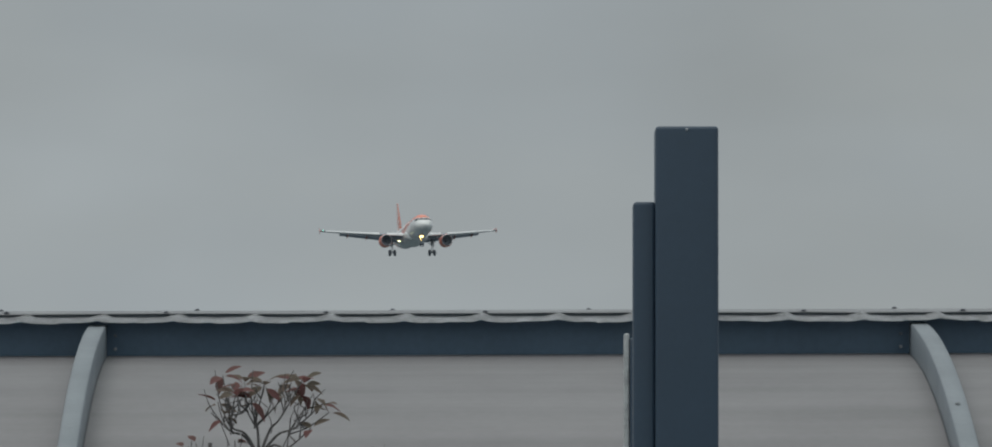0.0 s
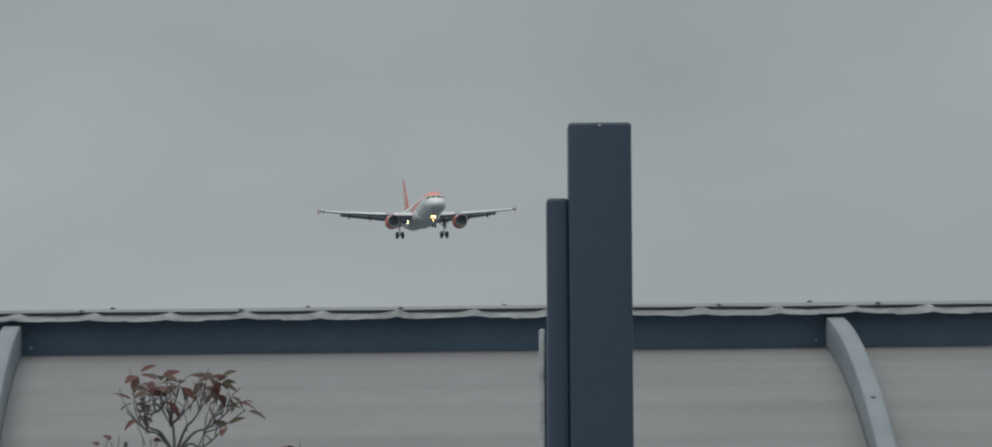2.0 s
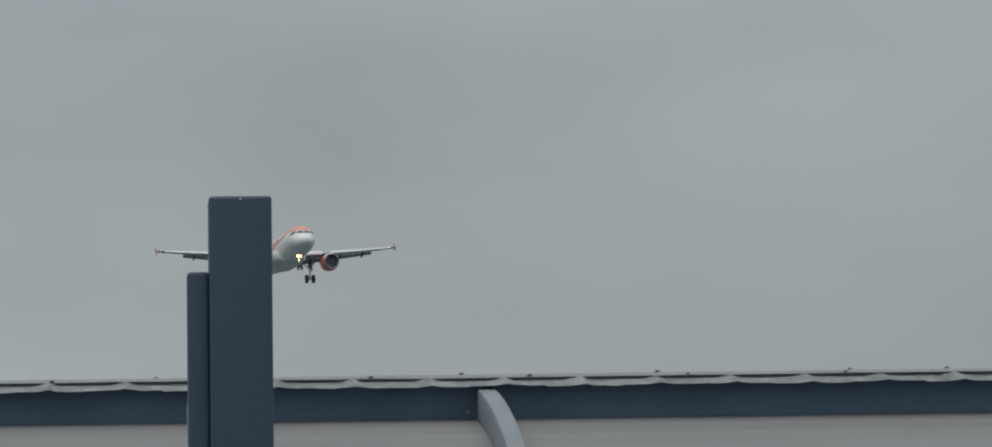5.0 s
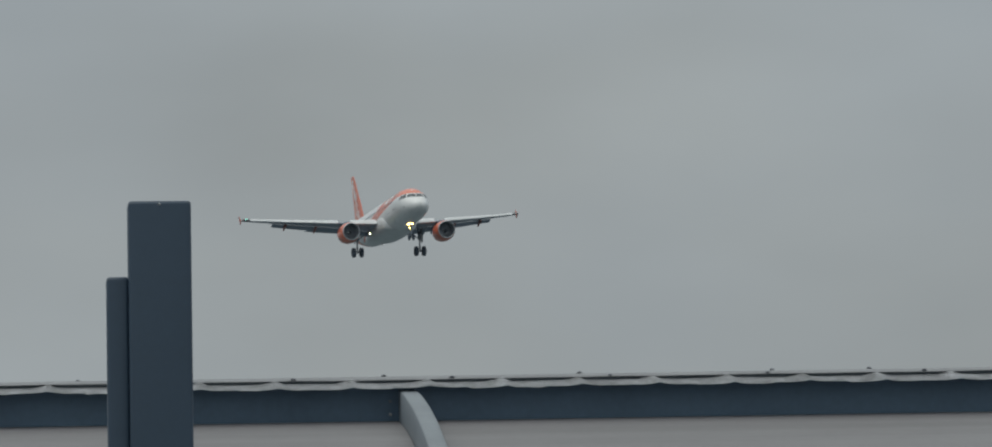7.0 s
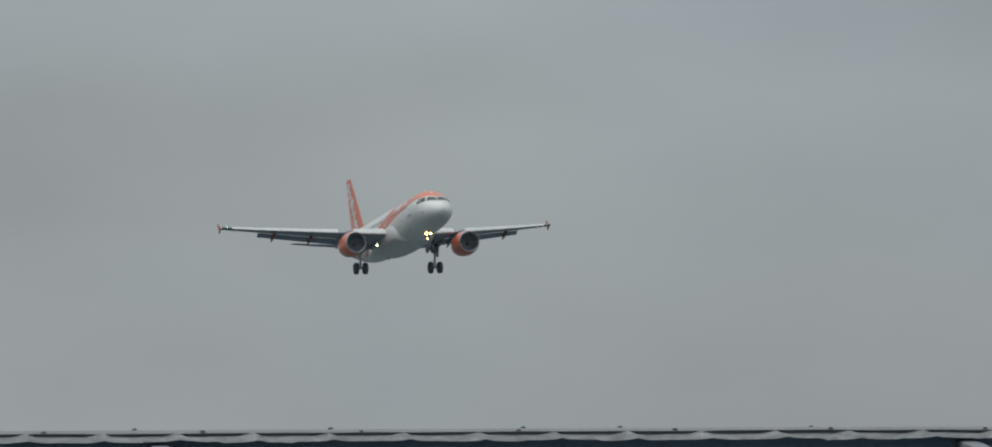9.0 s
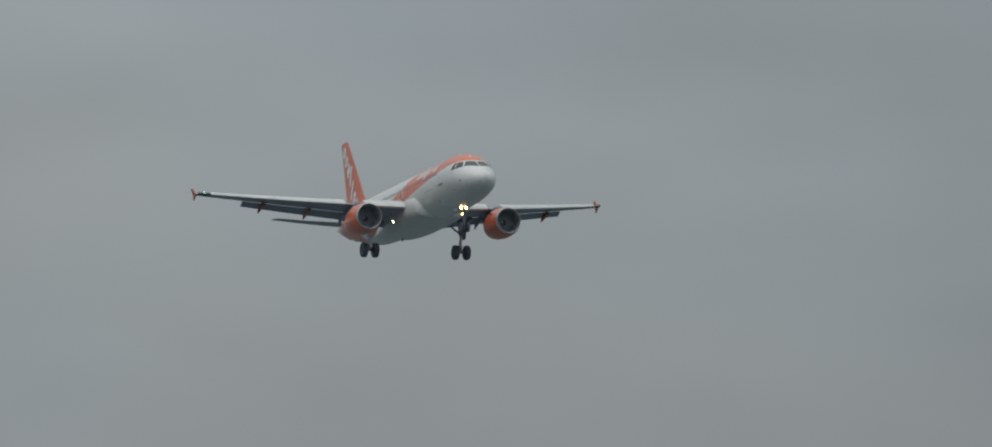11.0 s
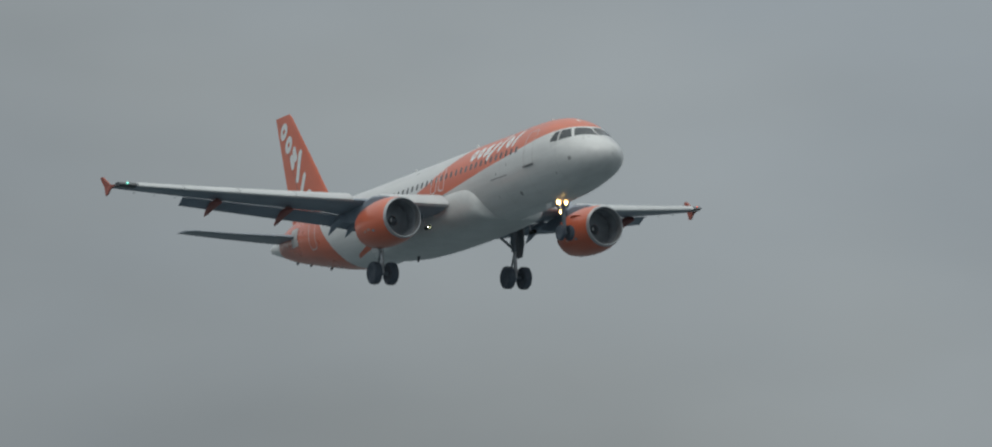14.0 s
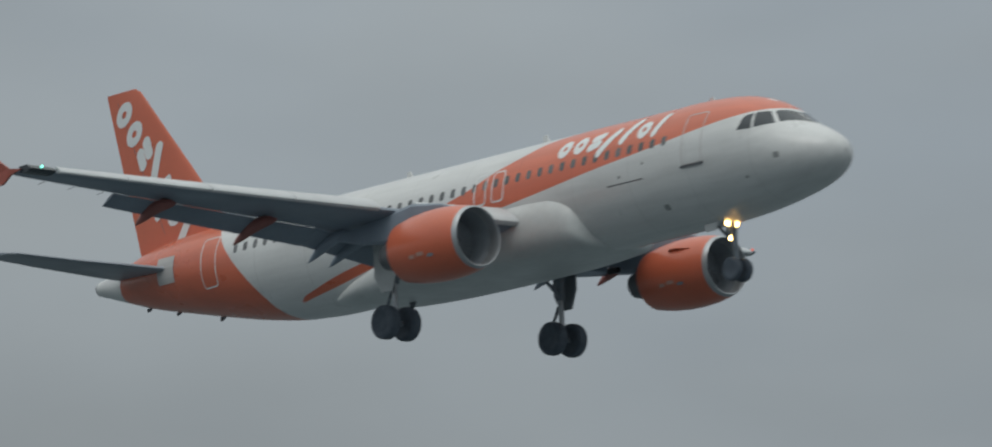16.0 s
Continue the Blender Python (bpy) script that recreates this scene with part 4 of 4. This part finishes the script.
# ---- the shelter ----
def build_shelter():
    shelter = thing("shelter", "curved shelter with pale panels, grey ribs, dark top beam", "shelter")
    shelter.matrix_basis = Matrix.Translation((0, 17.0, 0)) @ pose(0, 0, 0, 0, 0.29, 0.77)
    x0, x1 = -5.4, 7.5
    part("top_beam", box(bmesh.new(), x0, x1, 0.0, 0.08, 2.215, 2.345, 0.004, 2), BEAM_PAINT, shelter, "dark blue-grey top beam")
    # rib line: depth towards the viewer and height
    path = []
    zc = 2.327
    for k in range(13):
        a = radians(5.5 + 19.5 * k / 12)
        path.append((-5.9 * (math.sin(a) - math.sin(radians(5.5))), zc - 5.9 * (math.cos(radians(5.5)) - math.cos(a)), a))
    y, z, _ = path[-1]
    for k in range(1, 11):
        a = radians(25 + 65 * k / 10)
        path.append((y - 0.9 * (math.sin(a) - math.sin(radians(25))), z - 0.9 * (math.cos(radians(25)) - math.cos(a)), a))
    path.append((path[-1][0], 0.0, radians(90)))
    def offset(d):
        return [(y + d * math.sin(a), z - d * math.cos(a)) for y, z, a in path]
    front, inner = offset(0.0), offset(0.093)
    rib = None
    for k in range(-2, 4):
        x = -1.085 + 2.118 * k
        if rib is None:
            bm = bmesh.new()
            w = 0.0235
            rings = []
            for (y, z), (v, u) in zip(front, inner):
                c = 0.003
                rings.append([(-w, v, u), (-w, y + (v - y) * c / 0.093, z + (u - z) * c / 0.093), (-w + c, y, z), (w - c, y, z), (w, y + (v - y) * c / 0.093, z + (u - z) * c / 0.093), (w, v, u)])
            loft(bm, rings)
            rib = part("rib", bm, RIB_PAINT, shelter, "curved light grey steel rib", sharp=50)
            rib.matrix_basis = Matrix.Translation((x, 0, 0))
        else:
            again(rib, "rib", shelter, Matrix.Translation((x, 0, 0)), "curved light grey steel rib")
        # a dark smudge on every other rib, built as a small raised disc
        if k % 2:
            bm = spun(bmesh.new(), [(-0.002, 0.007), (0.003, 0.0065), (0.005, 0.003)], 0, (0, 0, 0), 10)
            y, z, a = [(p + q) / 2 for p, q in zip(path[7], path[8])]
            bm.transform(Matrix.Translation((x - 0.001, y, z)) @ Matrix.Rotation(a, 4, "X") @ Matrix.Rotation(radians(-90), 4, "Y"))
            part("bolt", bm, DULL_METAL, shelter, "dark smudge on the rib")
        # fluted panel of each bay
        bm = bmesh.new()
        xa, xb = x + 0.026, x + 2.118 - 0.026
        line = offset(0.08)
        fine = []
        for (y, z), (v, u) in zip(line, line[1:]):
            cnt = max(1, int(math.dist((y, z), (v, u)) / 0.024))
            fine += [(y + (v - y) * i / cnt, z + (u - z) * i / cnt) for i in range(cnt)]
        fine.append(line[-1])
        fine = [(y, z + (0.0012 if i % 2 else 0.0)) for i, (y, z) in enumerate(fine)]
        loft(bm, [[(xa, y, z) for y, z in fine], [(xb, y, z) for y, z in fine]], closed=False, cap0=False, cap1=False)
        bmesh.ops.solidify(bm, geom=bm.faces[:], thickness=0.01)
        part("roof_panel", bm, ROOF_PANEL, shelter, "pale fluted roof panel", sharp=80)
        dx = 0.045 if k % 2 == 0 else -0.045
        for zb in (2.264, 2.298):
            bm = spun(bmesh.new(), [(0.0, 0.0045), (0.003, 0.004), (0.004, 0.002)], 0, (0, 0, 0), 10)
            bm.transform(Matrix.Translation((x + dx, 0.0, zb)) @ Matrix.Rotation(radians(-90), 4, "Z"))
            part("bolt", bm, GALVANISED if zb < 2.28 else RIB_PAINT, shelter, "pale bolt head")
    # scalloped flashing over the beam
    rnd = random.Random(5)
    p = 0.1975
    xs = np.arange(x0, x1, p / 24)
    bm = bmesh.new()
    rows = []
    for x in xs:
        ph = (x + 0.097) / p
        u = (ph + 0.5) % 1
        f = (0.5 - u) / 0.5 if u < 0.5 else min((u - 0.5) / 0.3, 1.0)
        bump = math.exp(-f * 5.5) if u < 0.5 else math.exp(-f * 3.2)
        k = math.floor(ph + 0.5)
        wob = 0.0025 * math.sin(k * 2.4) + 0.002 * noise.noise(Vector((x * 9, 0, 0)))
        low = 2.327 + 0.0065 * bump + wob * 0.7 + 0.0014 * noise.noise(Vector((x * 37, 7, 0)))
        # each sheet's corner curls up into a small lip
        tip = 0.016 - 0.011 * (x + 0.8)
        gap = x + 0.097 - p * k - tip
        lip = max(0.0, 1 + gap / 0.042 if gap < 0 else 1 - gap / 0.02)
        high = 2.3455 + 0.0088 * lip + 0.0016 * noise.noise(Vector((x * 14, 2, 0)))
        rows.append([(x, -0.011, high - 0.004), (x, -0.024, high), (x, -0.04, high - 0.003 + 0.003 * bump - 0.001 * lip), (x, -0.06, (high + low) / 2 + 0.001 * bump), (x, -0.074, low + 0.003), (x, -0.078, low)])
    vs = [[bm.verts.new(q) for q in r] for r in rows]
    for a, b in zip(vs, vs[1:]):
        for i in range(5):
            bm.faces.new((a[i], b[i], b[i + 1], a[i + 1]))
    bmesh.ops.solidify(bm, geom=bm.faces[:], thickness=0.0012)
    part("flashing", bm, GALVANISED, shelter, "scalloped galvanised metal flashing", sharp=70)
    # added strip: its colour stands in for the shadow gap below the cap
    part("shadow_gap_strip", box(bmesh.new(), x0, x1, -0.022, 0.02, 2.3445, 2.3545, 0.001, 1), RIB_PAINT, shelter, "added strip standing in for the shadow gap under the ridge cap")
    # ridge cap, slightly uneven
    bm = bmesh.new()
    rows = []
    for x in np.arange(x0, x1, 0.05):
        sag = 0.0022 * noise.noise(Vector((x * 1.7, 3, 0))) + 0.0012 * noise.noise(Vector((x * 6, 5, 0)))
        rows.append([(x, -0.034, 2.3522 + sag * 1.2), (x, -0.033, 2.3535 + sag), (x, -0.012, 2.3612 + sag * 0.7), (x, 0.06, 2.3652), (x, 0.16, 2.362), (x, 0.16, 2.349), (x, 0.0, 2.3543)])
    loft(bm, rows)
    part("ridge_cap", bm, CAP_METAL, shelter, "grey metal ridge cap", sharp=40)
    # fixings
    screw = None
    along = [-3.88, -3.37, -2.86, -2.35, -1.84, -1.338, -0.831, -0.325, 0.183, 0.976, 1.487, 1.992, 2.248, 2.755, 3.26, 3.77, 4.28, 4.79, 5.3, 5.81, 6.32]
    for row in ([(x, 0.06, 2.3652) for x in along], [(0.736 + 0.411 * k, -0.026, 2.3555) for k in range(-14, 16)]):
        for x, y, z in row:
            if not x0 < x < x1 - 0.2:
                continue
            if screw is None:
                bm = spun(bmesh.new(), [(0, 0.008), (0.0015, 0.008), (0.0015, 0.005), (0.0042, 0.0045), (0.0048, 0.002)], 0, (0, 0, 0), 10)
                bm.transform(Matrix.Rotation(radians(-90), 4, "Y"))
                screw = part("screw", bm, DARK_GREY, shelter, "dark roofing screw")
                screw.matrix_basis = Matrix.Translation((x, y, z))
            else:
                again(screw, "screw", shelter, Matrix.Translation((x, y, z + rnd.uniform(-0.001, 0.001))) @ pose(0, 0, 0, rnd.uniform(-8, 8), rnd.uniform(-8, 8), 0))
    return shelter


CAP_METAL = material("cap_metal", (0.225, 0.232, 0.245), 0.55, 0.1, 0.12, 6, 60, 0.1)
build_shelter()


# ---- the shrub ----
def leaf_mat(name, a, b):
    m = material(name, a, 0.75, 0, 0.1, 14, 90, 0.1, tint=b)
    m.node_tree.nodes["Principled BSDF"].inputs["Specular IOR Level"].default_value = 0.25
    n, l = m.node_tree.nodes, m.node_tree.links
    thin, mix = n.new("ShaderNodeBsdfTranslucent"), n.new("ShaderNodeMixShader")
    l.new(n["Principled BSDF"].inputs["Base Color"].links[0].from_socket, thin.inputs["Color"])
    mix.inputs[0].default_value = 0.4
    l.new(n["Principled BSDF"].outputs[0], mix.inputs[1])
    l.new(thin.outputs[0], mix.inputs[2])
    l.new(mix.outputs[0], n["Material Output"].inputs["Surface"])
    return m


LEAF_DARK = leaf_mat("leaf_bronze", (0.125, 0.112, 0.085), (0.15, 0.1, 0.082))
LEAF_RED = leaf_mat("leaf_red", (0.2, 0.088, 0.085), (0.15, 0.09, 0.08))
BARK = material("bark", (0.18, 0.165, 0.16), 0.85, 0, 0.25, 20, 120, 0.4)


def leaf(bm, at, way, up, length, width, curl):
    """A pointed leaf with a folded midrib, on a short stalk."""
    way = way.normalized()
    side = way.cross(up)
    side = side.normalized() if side.length > 1e-4 else Vector((1, 0, 0))
    nrm = side.cross(way).normalized()
    steps = 7
    mid, left, right = [], [], []
    for k in range(steps + 1):
        t = k / steps
        w = width * 0.5 * (math.sin(math.pi * t ** 0.85) ** 0.9 if 0 < t < 1 else 0)
        p = at + way * (0.006 + length * t) - nrm * (curl * length * t * t)
        mid.append(bm.verts.new(p))
        left.append(bm.verts.new(p + side * w + nrm * w * 0.28))
        right.append(bm.verts.new(p - side * w + nrm * w * 0.28))
    for k in range(steps):
        bm.faces.new((mid[k], mid[k + 1], left[k + 1], left[k]))
        bm.faces.new((right[k], right[k + 1], mid[k + 1], mid[k]))


def branch(bm, pts, r0, r1, n=7):
    """A bent twig through a few points."""
    pts = [Vector(p) for p in pts]
    fine = []
    for k in range(len(pts) - 1):
        p0, p1, p2, p3 = pts[max(k - 1, 0)], pts[k], pts[k + 1], pts[min(k + 2, len(pts) - 1)]
        for i in range(6):
            t = i / 6
            fine.append(0.5 * ((2 * p1) + (p2 - p0) * t + (2 * p0 - 5 * p1 + 4 * p2 - p3) * t * t + (3 * p1 - p0 - 3 * p2 + p3) * t ** 3))
    fine.append(pts[-1])
    rings = []
    for k, p in enumerate(fine):
        t = (fine[min(k + 1, len(fine) - 1)] - fine[max(k - 1, 0)]).normalized()
        a = t.orthogonal().normalized()
        a = (Vector((1, 0, 0)) - t * t.x).normalized() if abs(t.x) < 0.95 else a
        b = t.cross(a)
        r = r0 + (r1 - r0) * k / (len(fine) - 1)
        rings.append([p + (a * math.cos(2 * math.pi * q / n) + b * math.sin(2 * math.pi * q / n)) * r for q in range(n)])
    loft(bm, rings)


def build_shrub():
    shrub = thing("shrub", "sparse shrub with bare twigs and bronze-red leaves", "shrub")
    fork = Vector((-0.533, 13.5, 1.931))
    shrub.matrix_basis = Matrix.Translation((fork.x, fork.y, 0))
    rnd = random.Random(11)
    o = Vector((0, 0, fork.z))
    bm = bmesh.new()
    branch(bm, [(0.02, 0.05, 0), (0.04, 0.03, 0.6), (-0.01, 0.0, 1.3), o + Vector((0.0, 0, -0.1)), o + Vector((0, 0, -0.02))], 0.022, 0.005, 10)
    branch(bm, [(0.04, 0.03, 0.6), (0.12, 0.0, 1.1), (0.15, 0.03, 1.6), o + Vector((0.2, 0.03, -0.02))], 0.014, 0.004, 8)
    branch(bm, [(0.03, 0.03, 0.8), (-0.1, -0.02, 1.2), (-0.13, 0.0, 1.6), o + Vector((-0.1, 0.0, 0.0))], 0.013, 0.004, 8)
    part("trunk", bm, BARK, shrub, "grey-brown twiggy stem")
    # limbs: where each one ends seen from the fork, and how many leaves it bears; the last figure is the share of red ones
    limbs = (
        ((-0.074, 0.01, 0.14), 4, 0.9, 0.5), ((-0.045, -0.03, 0.105), 9, 0.45, 0.3), ((-0.03, 0.04, 0.128), 6, 0.6, 0.3),
        ((0.012, 0.0, 0.12), 5, 0.25, 0.2), ((0.068, 0.03, 0.135), 9, 0.3, 0.2), ((0.092, -0.02, 0.128), 10, 0.35, 0.25),
        ((0.112, 0.02, 0.10), 5, 0.2, 0.3), ((0.13, 0.0, 0.078), 4, 0.15, 0.2), ((0.108, -0.03, 0.028), 3, 0.5, 0.1),
        ((-0.098, 0.0, 0.062), 0, 0, 0), ((-0.085, 0.02, 0.085), 3, 0.2, 0.2), ((0.05, -0.02, 0.09), 2, 0.1, 0.2),
        ((-0.012, 0.02, 0.15), 0, 0, 0), ((-0.09, 0.01, 0.15), 0, 0, 0), ((-0.018, -0.01, 0.088), 3, 0.3, 0.2),
        ((0.035, 0.03, 0.11), 0, 0, 0), ((-0.07, -0.03, 0.055), 3, 0.3, 0.1), ((0.145, 0.01, 0.062), 2, 0.2, 0.1),
    )
    # main arms: the bend and the end of each, seen from the fork
    ARMS = (((-0.055, -0.02, 0.035), (-0.045, -0.03, 0.105)), ((-0.005, 0.0, 0.05), (0.012, 0.0, 0.12)), ((0.045, -0.02, 0.05), (0.092, -0.02, 0.128)), ((0.075, 0.0, 0.03), (0.13, 0.0, 0.078)), ((0.06, -0.03, -0.012), (0.108, -0.03, 0.028)), ((-0.06, 0.0, 0.025), (-0.098, 0.0, 0.062)))
    for (x, y, z), count, red, lift in limbs:
        tip = o + Vector((x, y, z))
        bm = bmesh.new()
        near = min(ARMS, key=lambda a: (Vector(a[1]) - Vector((x, y, z))).length)
        on = [o + Vector(q) for q in near]
        main = (on[-1] - tip).length < 1e-4
        if main:
            branch(bm, [o + Vector((0, 0, -0.03)), o.lerp(on[0], 0.5), on[0], on[1]], 0.0034, 0.0012, 7)
            start, mid = on[0], on[0].lerp(on[1], 0.6)
        else:
            start = on[0].lerp(on[1], rnd.uniform(-0.35, 0.35))
            mid = start.lerp(tip, 0.5) + Vector((rnd.uniform(-0.008, 0.008), rnd.uniform(-0.01, 0.01), -0.008))
            branch(bm, [start, mid, tip], 0.0019, 0.0008, 6)
        if count:
            for k in range(2):
                s = start.lerp(mid, rnd.uniform(0.5, 1.0))
                branch(bm, [s, s + Vector((rnd.uniform(-0.02, 0.02), rnd.uniform(-0.02, 0.02), rnd.uniform(0.015, 0.03))), s + Vector((rnd.uniform(-0.03, 0.03), rnd.uniform(-0.02, 0.02), rnd.uniform(0.03, 0.06)))], 0.0018, 0.0007, 5)
        limb = part("limb", bm, BARK, shrub)
        turn = rnd.uniform(0, 6)
        for k in range(count):
            a = turn + k * 2.4
            level = rnd.uniform(-0.75, 0.55) + lift * (0.8 if k % 3 == 0 else 0)
            way = Vector((math.cos(a), math.sin(a) * 0.8, level))
            bm = bmesh.new()
            leaf(bm, tip - Vector((0, 0, 0.005 * k * rnd.uniform(0.2, 1))), way, Vector((rnd.uniform(-0.3, 0.3), rnd.uniform(-0.8, -0.1), 1)), rnd.uniform(0.03, 0.046), rnd.uniform(0.016, 0.022), rnd.uniform(0.1, 0.5))
            part("leaf", bm, LEAF_RED if rnd.random() < red else LEAF_DARK, limb)
    # bare twigs between the arms
    for k in range(16):
        a = ARMS[k % len(ARMS)]
        s = (o + Vector(a[0])).lerp(o + Vector(a[1]), rnd.uniform(-0.6, 0.6))
        up = Vector((rnd.uniform(-0.03, 0.03) + 0.2 * a[0][0], rnd.uniform(-0.03, 0.03), rnd.uniform(0.035, 0.085)))
        bm = bmesh.new()
        branch(bm, [s, s + up * 0.5 + Vector((rnd.uniform(-0.008, 0.008), 0, 0)), s + up], 0.0016, 0.0006, 5)
        part("twig", bm, BARK, shrub)
    # shoots lower down
    for x, z, count in ((-0.13, 0.0, 1), (-0.155, -0.01, 1), (-0.17, -0.025, 2), (-0.05, 0.005, 2), (0.24, -0.02, 2), (0.2, -0.06, 3), (-0.22, -0.08, 3), (0.1, -0.1, 3), (0.3, -0.12, 3), (-0.3, -0.15, 3)):
        tip = o + Vector((x, rnd.uniform(-0.04, 0.04), z))
        bm = bmesh.new()
        branch(bm, [o + Vector((0.4 * x, 0.01, -0.45)), o + Vector((0.75 * x, 0.02, -0.22)), tip], 0.004, 0.0009, 6)
        for k in range(2):
            s = tip - Vector((0, 0, 0.03 + 0.02 * k))
            branch(bm, [s, s + Vector((0.012 * (1 - 2 * k), 0, 0.02)), s + Vector((0.016 * (1 - 2 * k), 0, 0.045))], 0.0013, 0.0006, 5)
        limb = part("limb", bm, BARK, shrub)
        for k in range(count):
            bm = bmesh.new()
            a = rnd.uniform(0, 6)
            leaf(bm, tip - Vector((0, 0, 0.006 * k)), Vector((math.cos(a), math.sin(a) * 0.6, rnd.uniform(-0.2, 0.6))), Vector((0, -0.5, 1)), rnd.uniform(0.024, 0.036), 0.015, 0.3)
            part("leaf", bm, LEAF_RED if k % 2 == 0 else LEAF_DARK, limb)
    return shrub


build_shrub()


# ---- what moves ----
def motions():
    walk(airliner, [(t, flight(t)) for t in range(0, 17)])


motions()
